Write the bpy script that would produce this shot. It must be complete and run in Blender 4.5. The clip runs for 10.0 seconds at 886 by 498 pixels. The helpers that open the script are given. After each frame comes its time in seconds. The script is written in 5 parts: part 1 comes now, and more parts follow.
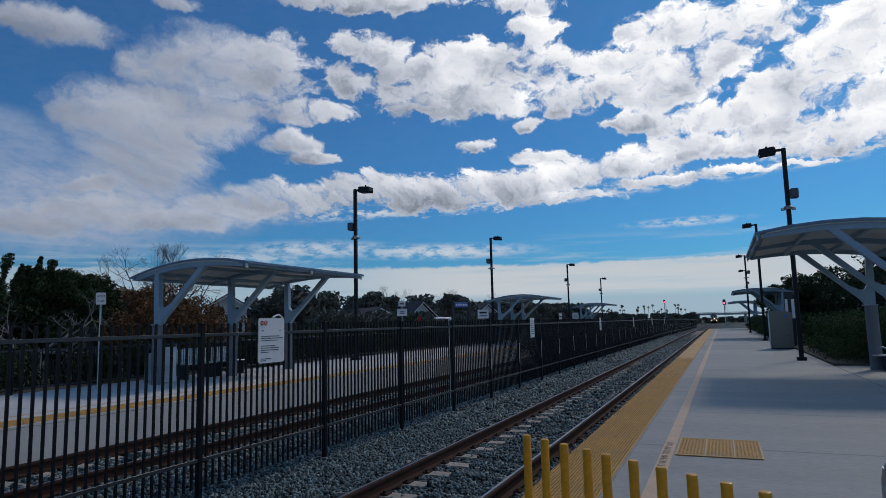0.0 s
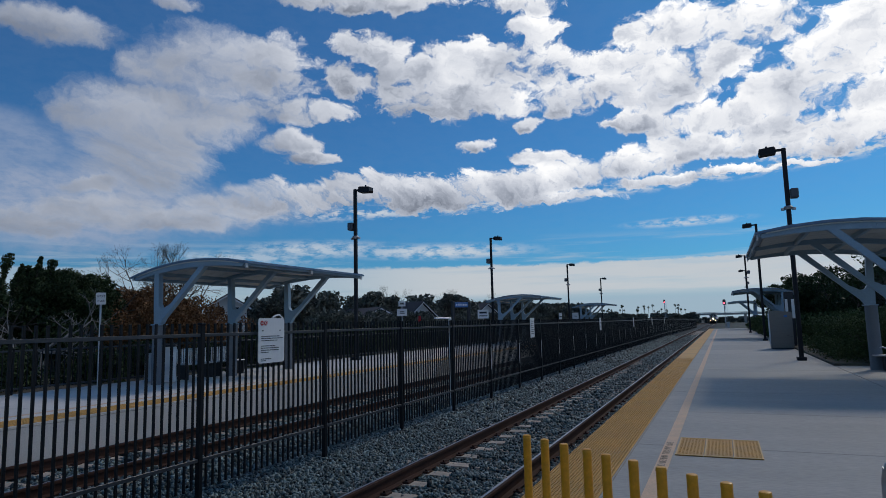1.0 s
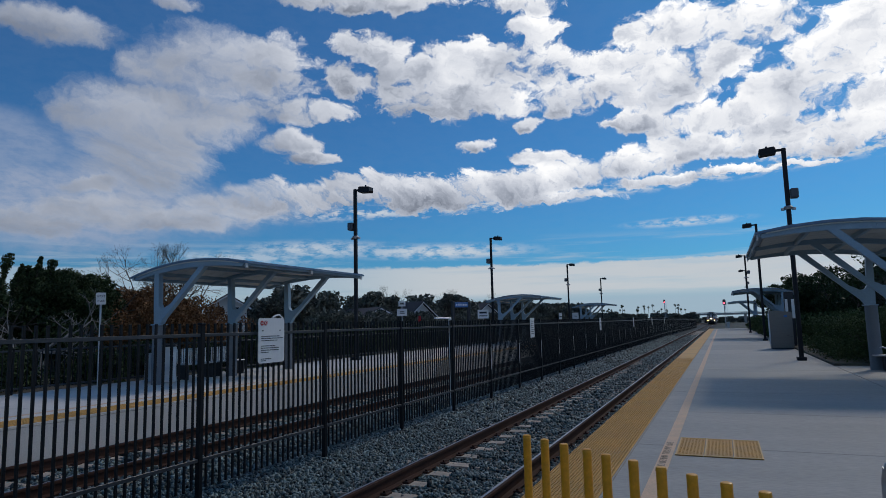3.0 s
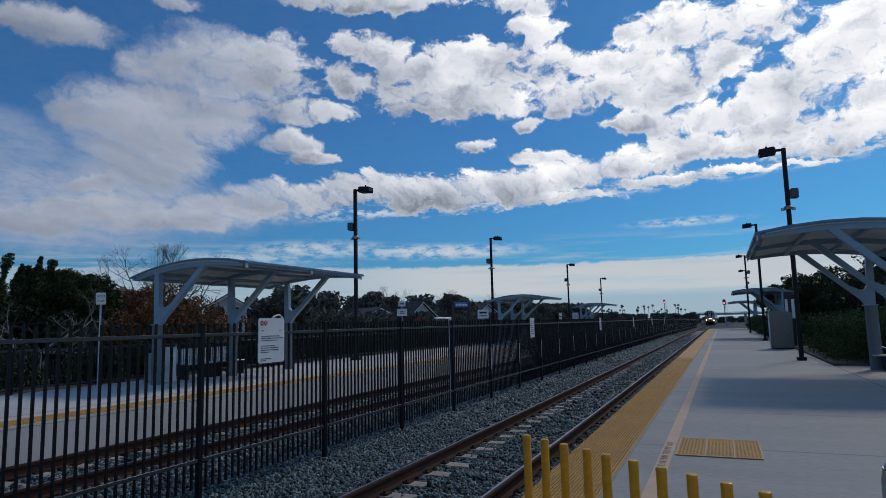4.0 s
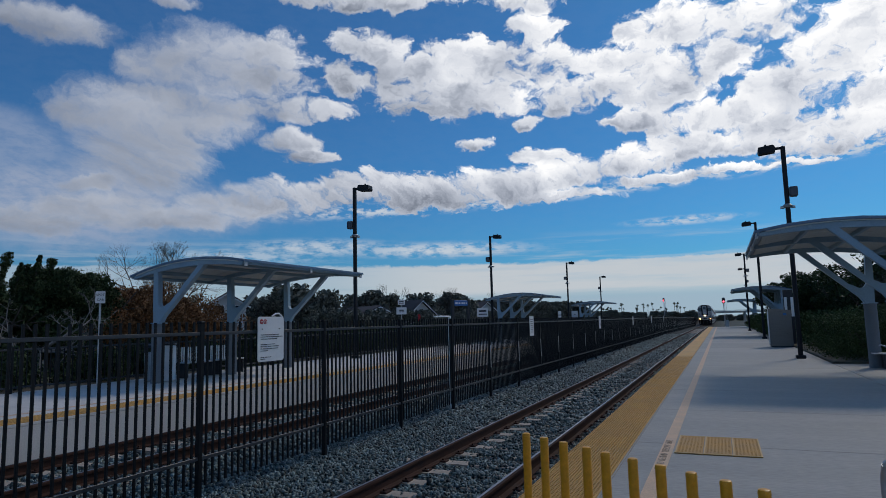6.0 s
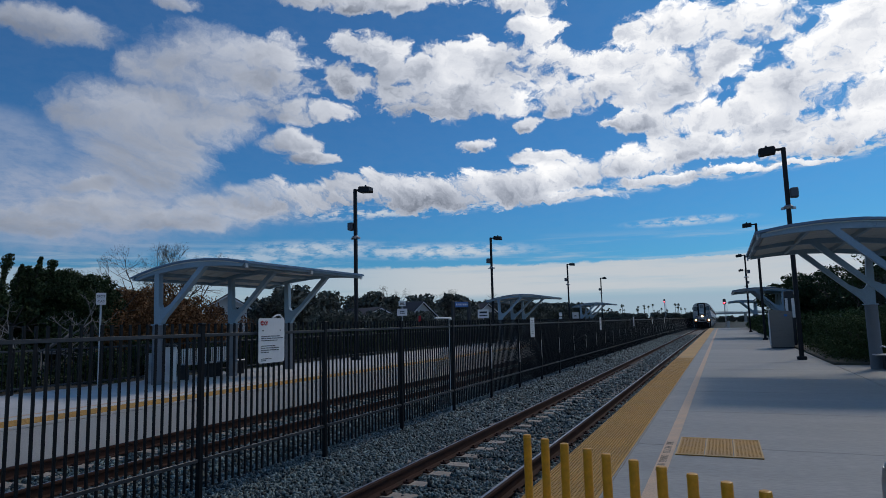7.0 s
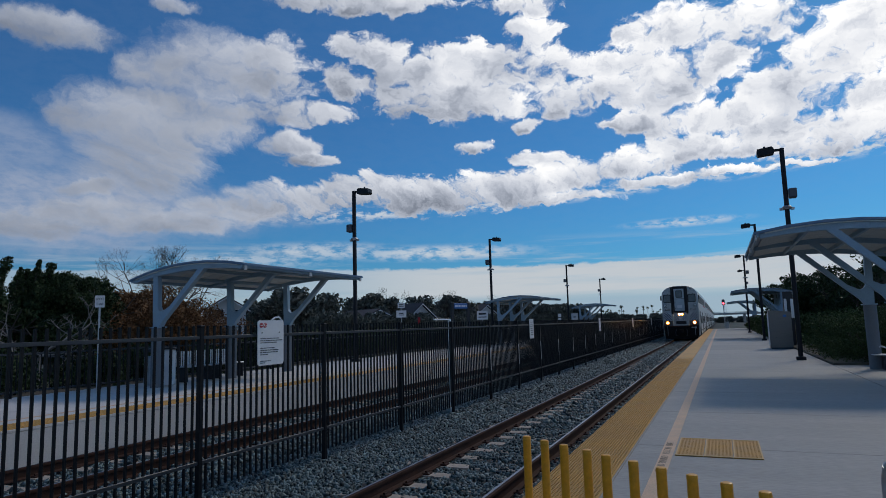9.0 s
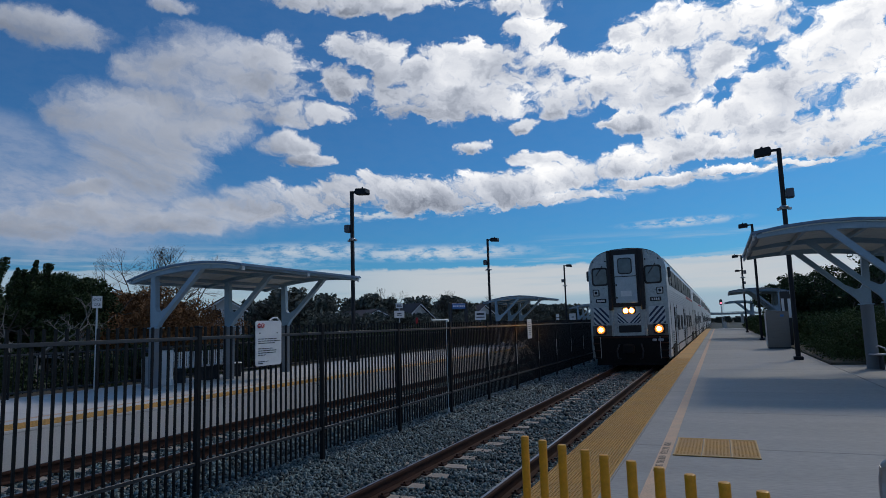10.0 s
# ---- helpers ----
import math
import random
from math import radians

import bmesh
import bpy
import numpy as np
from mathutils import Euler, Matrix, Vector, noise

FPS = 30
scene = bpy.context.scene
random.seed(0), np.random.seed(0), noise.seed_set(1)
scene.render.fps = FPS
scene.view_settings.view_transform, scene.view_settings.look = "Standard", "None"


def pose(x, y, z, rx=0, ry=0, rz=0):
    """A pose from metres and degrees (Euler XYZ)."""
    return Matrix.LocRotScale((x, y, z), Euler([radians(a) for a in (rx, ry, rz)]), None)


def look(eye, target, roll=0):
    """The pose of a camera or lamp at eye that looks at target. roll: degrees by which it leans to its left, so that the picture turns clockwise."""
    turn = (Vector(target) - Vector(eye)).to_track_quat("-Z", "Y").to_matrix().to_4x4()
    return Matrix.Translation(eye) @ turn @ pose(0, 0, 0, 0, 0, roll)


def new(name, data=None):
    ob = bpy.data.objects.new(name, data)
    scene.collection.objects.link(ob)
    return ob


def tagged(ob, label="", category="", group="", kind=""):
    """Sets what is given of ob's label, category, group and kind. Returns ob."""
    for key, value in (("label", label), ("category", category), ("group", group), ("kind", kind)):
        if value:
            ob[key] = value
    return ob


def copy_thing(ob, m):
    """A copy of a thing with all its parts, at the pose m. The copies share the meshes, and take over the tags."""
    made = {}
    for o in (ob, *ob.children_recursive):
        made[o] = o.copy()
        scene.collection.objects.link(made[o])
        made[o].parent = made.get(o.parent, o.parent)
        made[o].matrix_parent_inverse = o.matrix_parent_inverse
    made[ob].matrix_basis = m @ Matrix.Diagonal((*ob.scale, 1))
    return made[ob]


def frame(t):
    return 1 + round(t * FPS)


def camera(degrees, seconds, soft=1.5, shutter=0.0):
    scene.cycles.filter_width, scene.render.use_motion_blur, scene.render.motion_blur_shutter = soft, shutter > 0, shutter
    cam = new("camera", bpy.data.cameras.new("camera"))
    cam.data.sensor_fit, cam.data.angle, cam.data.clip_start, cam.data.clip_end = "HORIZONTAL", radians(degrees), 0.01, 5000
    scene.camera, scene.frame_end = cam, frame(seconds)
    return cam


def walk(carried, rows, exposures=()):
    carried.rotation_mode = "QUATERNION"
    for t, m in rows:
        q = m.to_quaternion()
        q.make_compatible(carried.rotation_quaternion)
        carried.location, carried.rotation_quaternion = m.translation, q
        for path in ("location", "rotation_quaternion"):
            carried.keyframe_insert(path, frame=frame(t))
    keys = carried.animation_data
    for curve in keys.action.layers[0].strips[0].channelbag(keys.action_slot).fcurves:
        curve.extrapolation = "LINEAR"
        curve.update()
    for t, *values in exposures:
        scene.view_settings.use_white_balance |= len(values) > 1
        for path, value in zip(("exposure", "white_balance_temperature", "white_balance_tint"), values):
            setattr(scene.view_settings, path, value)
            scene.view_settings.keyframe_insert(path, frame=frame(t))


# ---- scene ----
# ---------------------------------------------------------------- camera
EYE = (0.0, 0.0, 1.53)


def aim(yaw, pitch, roll):
    """Pose of the hand-held phone: yaw to the left of the track, pitch up, roll."""
    y, p = radians(yaw), radians(pitch)
    d = Vector((-math.sin(y) * math.cos(p), math.cos(y) * math.cos(p), math.sin(p)))
    return look(EYE, Vector(EYE) + d * 10, roll)


cam = camera(69.81, 10.0, soft=0.55)
walk(cam, [
    (0.0, aim(23.463, 6.723, -1.366)), (2.5, aim(23.463, 6.723, -1.366)), (4.0, aim(23.463, 6.723, -1.366)),
    (5.0, aim(23.463, 6.723, -1.366)), (5.5, aim(23.404, 6.565, -1.378)), (7.0, aim(23.467, 6.704, -1.440)),
    (7.5, aim(23.480, 6.807, -1.395)), (7.8, aim(23.480, 6.820, -1.390)), (8.0, aim(23.467, 6.577, -1.384)), (8.2, aim(23.460, 6.650, -1.385)),
    (8.4, aim(23.390, 6.540, -1.420)), (8.5, aim(23.330, 6.369, -1.478)), (8.6, aim(23.340, 6.560, -1.500)), (8.8, aim(23.370, 6.870, -1.600)),
    (9.0, aim(23.370, 6.841, -1.632)), (9.5, aim(23.358, 6.834, -1.628)), (10.0, aim(23.182, 6.857, -1.705)),
])

# ---------------------------------------------------------------- sun and sky
SUN_AZ, SUN_EL = 24.0, 43.0          # degrees right of the track, above the horizon
sun_dir = Vector((math.sin(radians(SUN_AZ)) * math.cos(radians(SUN_EL)),
                  math.cos(radians(SUN_AZ)) * math.cos(radians(SUN_EL)), math.sin(radians(SUN_EL))))
sun = new("sun", bpy.data.lights.new("sun", "SUN"))
sun.data.energy, sun.data.angle, sun.data.color = 0.88, radians(11.0), (1.0, 0.90, 0.78)
sun.matrix_world = look(sun_dir * 100, (0, 0, 0))

world = bpy.data.worlds.new("sky")
scene.world = world
world.use_nodes = True
wt = world.node_tree
wt.nodes.clear()


def wire(tree, kind, inputs=(), operation="", data_type="", interpolation_type=""):
    """A node with its inputs: numbers, tuples, or sockets of other nodes."""
    n = tree.nodes.new(kind)
    if operation:
        n.operation = operation
    if data_type:
        n.data_type = data_type
    if interpolation_type:
        n.interpolation_type = interpolation_type
    for k, v in (inputs.items() if isinstance(inputs, dict) else enumerate(inputs)):
        if v is None:
            continue
        if isinstance(v, bpy.types.NodeSocket):
            tree.links.new(v, n.inputs[k])
        else:
            n.inputs[k].default_value = v
    return n


def wm(op, *a):
    return wire(wt, "ShaderNodeMath", a, operation=op).outputs[0]


def wv(op, *a):
    n = wire(wt, "ShaderNodeVectorMath", a, operation=op)
    return n.outputs["Value"] if op in ("LENGTH", "DOT_PRODUCT") else n.outputs["Vector"]


def ramp(v, lo, hi, a=0.0, b=1.0, kind="SMOOTHSTEP"):
    return wire(wt, "ShaderNodeMapRange", (v, lo, hi, a, b), interpolation_type=kind).outputs[0]


sky = wire(wt, "ShaderNodeTexSky")
sky.sky_type, sky.sun_disc, sky.sun_elevation, sky.sun_rotation = "NISHITA", False, radians(SUN_EL), radians(SUN_AZ)
sky.air_density, sky.dust_density, sky.ozone_density = 1.0, 0.6, 2.5
ray = wire(wt, "ShaderNodeTexCoord").outputs["Generated"]
sep = wire(wt, "ShaderNodeSeparateXYZ", (ray,))
rx, ry, rz = sep.outputs
az = wm("MULTIPLY", wm("ARCTAN2", rx, ry), 57.2958)
el = wm("MULTIPLY", wm("ARCSINE", rz), 57.2958)
flat = wire(wt, "ShaderNodeCombineXYZ", (az, el, 0.0)).outputs[0]
# wind-torn edges: the positions are stirred by a slow noise
stir = wire(wt, "ShaderNodeTexNoise", {"Vector": flat, "Scale": 0.30, "Detail": 5.0, "Roughness": 0.62}).outputs["Color"]
stirred = wv("ADD", flat, wv("MULTIPLY", wv("SUBTRACT", stir, (0.5, 0.5, 0.5)), (4.2, 2.3, 0.0)))

# clouds: azimuth, elevation, half width, half height in degrees
HEAP_WEST = [(-42.7, 21.7, 7.6, 3.4), (-39.3, 22.8, 3.7, 2.4), (-46.9, 21.2, 4.7, 2.0), (-47.2, 17.6, 8.8, 2.8), (-48.6, 14.3, 5.1, 3.4), (-37.8, 18.8, 6.9, 1.1),
             (-52.7, 17.2, 3.6, 1.6), (-55.7, 23.2, 4.6, 1.4), (-58.6, 23.2, 2.2, 1.0), (-47.0, 26.4, 2.2, 0.7), (-30.1, 28.0, 9.0, 1.1), (-29.9, 24.3, 3.6, 1.8),
             (-31.8, 21.7, 3.2, 1.4), (-27.9, 22.5, 1.8, 1.6), (-37.1, 16.1, 2.9, 1.3), (-35.6, 14.9, 2.6, 0.7),
             (-41.6, 10.5, 5.6, 1.3), (-46.1, 9.2, 5.3, 1.1), (-52.0, 9.7, 5.6, 1.3), (-56.6, 8.5, 3.6, 1.2), (-52.7, 11.6, 2.0, 0.8)]
HEAP_MIDDLE = [(-19.5, 22.9, 7.7, 2.2), (-15.1, 23.1, 4.0, 1.9), (-21.5, 19.8, 7.4, 2.0), (-24.6, 21.3, 3.7, 2.5), (-15.0, 25.3, 3.6, 1.2), (-15.4, 27.4, 4.7, 0.9),
               (-7.8, 20.9, 6.4, 2.0), (-11.5, 19.2, 3.3, 1.6), (-4.0, 19.0, 4.0, 2.0), (-2.3, 23.9, 6.0, 2.2), (4.0, 23.2, 4.4, 2.0), (-20.1, 15.7, 1.7, 0.6),
               (-14.9, 14.6, 3.0, 0.6), (-7.4, 16.8, 1.2, 0.5), (-15.6, 17.4, 1.4, 0.8)]
HEAP_EAST = [(10.5, 19.6, 4.2, 3.1), (11.4, 15.9, 3.7, 2.4), (6.6, 17.5, 4.7, 2.5), (0.1, 16.3, 5.5, 1.6), (4.9, 14.8, 6.1, 1.4), (9.6, 13.8, 4.8, 1.4),
             (12.4, 22.2, 2.8, 1.1), (8.2, 20.2, 2.7, 1.6), (-0.2, 20.9, 4.7, 2.1), (-5.6, 16.9, 2.9, 0.9)]
LONG_BAND = [(-30.5, 12.5, 4.4, 1.7), (-24.6, 11.6, 6.5, 1.9), (-34.8, 11.5, 5.0, 1.4), (-39.0, 11.9, 3.6, 1.1), (-17.1, 12.1, 6.4, 1.7), (-12.0, 13.0, 5.5, 1.5),
             (-7.0, 13.4, 5.3, 1.3), (-2.3, 14.2, 5.0, 1.3), (3.0, 13.6, 5.4, 0.9), (8.2, 13.2, 4.5, 0.9), (-12.3, 11.0, 5.5, 0.5), (-4.0, 11.8, 5.1, 0.5),
             (1.4, 11.9, 3.9, 0.4), (6.7, 12.0, 2.7, 0.3), (-21.0, 12.0, 5.0, 1.5), (-14.5, 12.5, 5.0, 1.4), (-9.5, 13.1, 4.0, 1.2)]
heap, rise, mass = None, None, None
for a, e, w, h in HEAP_WEST + HEAP_MIDDLE + HEAP_EAST + LONG_BAND:
    d = wv("MULTIPLY", wv("SUBTRACT", stirred, (a, e, 0.0)), (1.0 / w, 1.0 / h, 0.0))
    p = ramp(wv("LENGTH", d), 0.45, 1.60, 1.0, 0.0)
    up = wv("DOT_PRODUCT", d, (0.35, 0.94, 0.0))
    heap = p if heap is None else wm("MAXIMUM", heap, p) if h < 0.8 else wm("SMOOTH_MAX", heap, p, 0.10)
    rise = wm("MULTIPLY", up, p) if rise is None else wm("MULTIPLY_ADD", up, p, rise)
    mass = p if mass is None else wm("ADD", mass, p)
topness = wm("DIVIDE", rise, wm("ADD", mass, 0.15))
# the rest of the sky, beside and behind, carries the same broken cloud
deck = wv("DIVIDE", ray, wire(wt, "ShaderNodeCombineXYZ", (wm("ADD", rz, 0.12),) * 3).outputs[0])
broken = wire(wt, "ShaderNodeTexNoise", {"Vector": deck, "Scale": 0.9, "Detail": 5.0, "Roughness": 0.55}).outputs["Fac"]
aside = wm("MAXIMUM", ramp(wm("ABSOLUTE", wm("ADD", az, 22.0)), 38.0, 50.0), ramp(el, 29.0, 36.0))
heap = wm("ADD", heap, wm("MULTIPLY", aside, ramp(broken, 0.50, 0.66, 0.0, 0.9)))
# billows: rounded cauliflower lumps of two sizes over a fine torn grain
fluff_at = wv("MULTIPLY", stirred, wire(wt, "ShaderNodeCombineXYZ", (ramp(el, 10.0, 17.0, 1.0, 0.80), ramp(el, 10.0, 17.0, 2.3, 1.25), 1.0)).outputs[0])
fluff = wire(wt, "ShaderNodeTexNoise", {"Vector": fluff_at, "Scale": 0.55, "Detail": 9.0, "Roughness": 0.60, "Distortion": 0.15}).outputs["Fac"]
lump_tex = wire(wt, "ShaderNodeTexVoronoi", {"Vector": wv("ADD", fluff_at, wv("MULTIPLY", stir, (1.2, 1.2, 0.0))), "Scale": 0.42, "Detail": 3.0, "Roughness": 0.55, "Lacunarity": 2.3})
lump_tex.feature = "SMOOTH_F1"
lump_tex.inputs["Smoothness"].default_value = 0.6
lump = wm("SUBTRACT", 0.62, lump_tex.outputs["Distance"])
swell = wire(wt, "ShaderNodeTexNoise", {"Vector": fluff_at, "Scale": 0.34, "Detail": 3.5, "Roughness": 0.5}).outputs["Fac"]
westness = ramp(az, -46.0, -30.0, 1.0, 0.0)
rough = wm("ADD", wm("MULTIPLY", wm("SUBTRACT", fluff, 0.5), 1.5), wm("MULTIPLY", lump, 0.75))
thick = wm("ADD", heap, wm("MULTIPLY", rough, wm("SUBTRACT", 1.0, wm("MULTIPLY", westness, 0.58))))
fade = ramp(westness, 0.0, 1.0, 0.40, 0.85)
cover = wire(wt, "ShaderNodeMapRange", (thick, 0.21, wm("ADD", fade, 0.21), 0.0, 1.0), interpolation_type="SMOOTHSTEP").outputs[0]
cover = wm("MULTIPLY", wm("MULTIPLY", cover, ramp(heap, 0.10, 0.32)), ramp(westness, 0.0, 1.0, 1.0, 0.94))
# thin streaks and the milky band low over the horizon, with a clear strip under it
streak = wire(wt, "ShaderNodeTexNoise", {"Vector": wv("MULTIPLY", flat, (0.06, 0.9, 1.0)), "Scale": 1.0, "Detail": 6.0, "Roughness": 0.6}).outputs["Fac"]
low_top = wm("ADD", el, wm("MULTIPLY", wm("SUBTRACT", fluff, 0.5), 0.7))
low = wm("MULTIPLY", wm("MULTIPLY", ramp(low_top, 4.95, 5.25, 1.0, 0.0), ramp(el, 1.7, 2.7, 0.34, 1.0)), ramp(streak, 0.30, 0.55, 0.72, 0.97))
low = wm("MULTIPLY", low, ramp(az, -40.0, -20.0, 0.55, 1.0))
wisps = wm("MULTIPLY", wm("MULTIPLY", ramp(el, 6.0, 8.0, 1.0, 0.0), ramp(streak, 0.48, 0.66)), 0.45)
veil = wm("MAXIMUM", low, wisps)
# a soft grey bank to the west and a thin rippled edge under the long band
ripple = wire(wt, "ShaderNodeTexNoise", {"Vector": wv("MULTIPLY", flat, (0.9, 2.2, 1.0)), "Scale": 0.8, "Detail": 6.0, "Roughness": 0.62}).outputs["Fac"]
bank = None
for a, e, w, h, k in ((-55.0, 10.0, 13.0, 4.6, 0.92), (-47.0, 10.0, 10.0, 2.6, 0.80), (-58.0, 14.3, 5.0, 2.6, 0.62), (-41.0, 10.2, 7.0, 1.6, 0.7), (-52.0, 15.0, 5.0, 3.0, 0.5)):
    d = wv("MULTIPLY", wv("SUBTRACT", stirred, (a, e, 0.0)), (1.0 / w, 1.0 / h, 0.0))
    p = ramp(wv("LENGTH", d), 0.35, 1.25, k, 0.0)
    bank = p if bank is None else wm("SMOOTH_MAX", bank, p, 0.2)
bank = wm("MULTIPLY", bank, ramp(wm("ADD", wm("MULTIPLY", ripple, 0.55), wm("MULTIPLY", fluff, 0.45)), 0.34, 0.60, 0.62, 1.0))
slope = wm("ADD", 10.4, wm("MULTIPLY", wm("ADD", az, 25.0), 0.055))
edge_band = ramp(wm("ABSOLUTE", wm("SUBTRACT", el, slope)), 0.1, 0.9, 1.0, 0.0)
rippled = wm("MULTIPLY", wm("MULTIPLY", edge_band, ramp(ripple, 0.44, 0.62)), ramp(az, -42.0, -28.0, 0.15, 0.85))
for a, e, w, h, k in ((-24.0, 6.5, 10.0, 0.8, 0.75), (-34.5, 6.8, 8.0, 0.9, 0.6), (-2.4, 8.1, 5.4, 0.45, 0.75), (-41.0, 6.0, 9.0, 0.8, 0.5)):
    d = wv("MULTIPLY", wv("SUBTRACT", flat, (a, e, 0.0)), (1.0 / w, 1.0 / h, 0.0))
    thin = wm("MULTIPLY", wm("MULTIPLY", ramp(wv("LENGTH", d), 0.2, 1.2, 1.0, 0.0), ramp(ripple, 0.36, 0.6)), k)
    rippled = wm("MAXIMUM", rippled, thin)
sunward = wv("DOT_PRODUCT", ray, tuple(sun_dir))
glow = ramp(sunward, 0.55, 0.97, 0.0, 1.0)
# light: thin edges and crowns shine, thick bellies and bases are grey
belly = wm("MULTIPLY", ramp(wm("ADD", thick, wm("MULTIPLY", topness, -0.25)), 0.62, 1.30), wm("SUBTRACT", 1.0, wm("MULTIPLY", westness, 0.45)))
relief = wm("ADD", wm("ADD", wm("MULTIPLY", topness, 0.27), wm("MULTIPLY", lump, 0.26)), wm("MULTIPLY", wm("SUBTRACT", swell, 0.5), 0.75))
relief = wm("ADD", relief, wm("MULTIPLY", wm("SUBTRACT", fluff, 0.5), 0.22))
relief = wm("MULTIPLY", relief, ramp(westness, 0.0, 1.0, 1.0, 0.50))
shine = wm("ADD", wm("ADD", wm("SUBTRACT", ramp(westness, 0.0, 1.0, 0.81, 0.77), wm("MULTIPLY", belly, 0.38)), relief), wm("MULTIPLY", glow, 0.19))
shine = wm("MAXIMUM", wm("MULTIPLY", shine, ramp(az, -60.0, -10.0, 0.56, 1.0, "LINEAR")), 0.14)
tint = wire(wt, "ShaderNodeMix", {0: wm("MINIMUM", shine, 1.0), 6: (0.74, 0.88, 1.18, 1), 7: (0.97, 0.975, 0.99, 1)}, data_type="RGBA").outputs[2]
cloud = wv("MULTIPLY", tint, wire(wt, "ShaderNodeCombineXYZ", (shine, shine, shine)).outputs[0])
SKY_GAIN = 0.056
blue = wv("MULTIPLY", sky.outputs[0], (SKY_GAIN * 0.23, SKY_GAIN * 0.82, SKY_GAIN * 1.32))
haze = wire(wt, "ShaderNodeMix", {0: veil, 6: blue, 7: (0.55, 0.585, 0.615, 1)}, data_type="RGBA").outputs[2]
strip_low = ramp(el, 1.6, 2.8, 0.85, 0.0)
haze = wire(wt, "ShaderNodeMix", {0: strip_low, 6: haze, 7: (0.34, 0.45, 0.55, 1)}, data_type="RGBA").outputs[2]
haze = wire(wt, "ShaderNodeMix", {0: bank, 6: haze, 7: (0.30, 0.36, 0.49, 1)}, data_type="RGBA").outputs[2]
haze = wire(wt, "ShaderNodeMix", {0: rippled, 6: haze, 7: (0.62, 0.66, 0.70, 1)}, data_type="RGBA").outputs[2]
both = wire(wt, "ShaderNodeMix", {0: cover, 6: haze, 7: cloud}, data_type="RGBA").outputs[2]
back = wire(wt, "ShaderNodeBackground", (both, 1.0))
wire(wt, "ShaderNodeOutputWorld", (back.outputs[0],))
world.cycles.sampling_method, world.cycles.sample_map_resolution = "MANUAL", 512


# ---------------------------------------------------------------- materials
def paint(name, color, rough=0.6, metal=0.0, vary=0.25, grain=40.0, stain=1.5, bump=0.0, bump_scale=None, spread=0.0, stretch=(1, 1, 1), second=None, mix_lo=0.45, mix_hi=0.6):
    """A surface with variation at two scales: fine grain and broad stains; second: another colour in patches."""
    m = bpy.data.materials.new(name)
    m.use_nodes = True
    t = m.node_tree
    b = t.nodes["Principled BSDF"]
    at = wire(t, "ShaderNodeMapping", {0: wire(t, "ShaderNodeTexCoord").outputs["Object"], 3: stretch}).outputs[0]
    fine = wire(t, "ShaderNodeTexNoise", {"Vector": at, "Scale": grain, "Detail": 4.0, "Roughness": 0.65}).outputs["Fac"]
    broad = wire(t, "ShaderNodeTexNoise", {"Vector": at, "Scale": stain, "Detail": 5.0, "Roughness": 0.6}).outputs["Fac"]
    base = wire(t, "ShaderNodeRGB").outputs[0]
    base.default_value = (*color, 1)
    if second:
        f = wire(t, "ShaderNodeMapRange", (broad, mix_lo, mix_hi, 0.0, 1.0)).outputs[0]
        base = wire(t, "ShaderNodeMix", {0: f, 6: base, 7: (*second, 1)}, data_type="RGBA").outputs[2]
    v1 = wire(t, "ShaderNodeMapRange", (fine, 0.25, 0.75, 1 - vary, 1 + vary)).outputs[0]
    v2 = wire(t, "ShaderNodeMapRange", (broad, 0.3, 0.7, 1 - vary * 0.8, 1 + vary * 0.8)).outputs[0]
    v = wire(t, "ShaderNodeMath", (v1, v2), operation="MULTIPLY").outputs[0]
    if spread:
        one = wire(t, "ShaderNodeObjectInfo").outputs["Random"]
        isle = wire(t, "ShaderNodeNewGeometry").outputs["Random Per Island"]
        r = wire(t, "ShaderNodeMath", (one, isle), operation="ADD").outputs[0]
        r = wire(t, "ShaderNodeMath", (r,), operation="FRACT").outputs[0]
        r = wire(t, "ShaderNodeMapRange", (r, 0.0, 1.0, 1 - spread, 1 + spread)).outputs[0]
        v = wire(t, "ShaderNodeMath", (v, r), operation="MULTIPLY").outputs[0]
    col = wire(t, "ShaderNodeVectorMath", (base, wire(t, "ShaderNodeCombineXYZ", (v, v, v)).outputs[0]), operation="MULTIPLY").outputs[0]
    t.links.new(col, b.inputs["Base Color"])
    rr = wire(t, "ShaderNodeMapRange", (broad, 0.3, 0.7, max(rough - 0.1, 0.03), min(rough + 0.12, 1.0))).outputs[0]
    t.links.new(rr, b.inputs["Roughness"])
    b.inputs["Metallic"].default_value = metal
    if bump:
        n = fine if not bump_scale else wire(t, "ShaderNodeTexNoise", {"Vector": at, "Scale": bump_scale, "Detail": 5.0}).outputs["Fac"]
        bp = wire(t, "ShaderNodeBump", {"Strength": 1.0, "Distance": bump, "Height": n})
        t.links.new(bp.outputs[0], b.inputs["Normal"])
    return m


def lamp_glow(name, color, power):
    m = bpy.data.materials.new(name)
    m.use_nodes = True
    b = m.node_tree.nodes["Principled BSDF"]
    b.inputs["Base Color"].default_value = (*color, 1)
    b.inputs["Emission Color"].default_value = (*color, 1)
    b.inputs["Emission Strength"].default_value = power
    return m


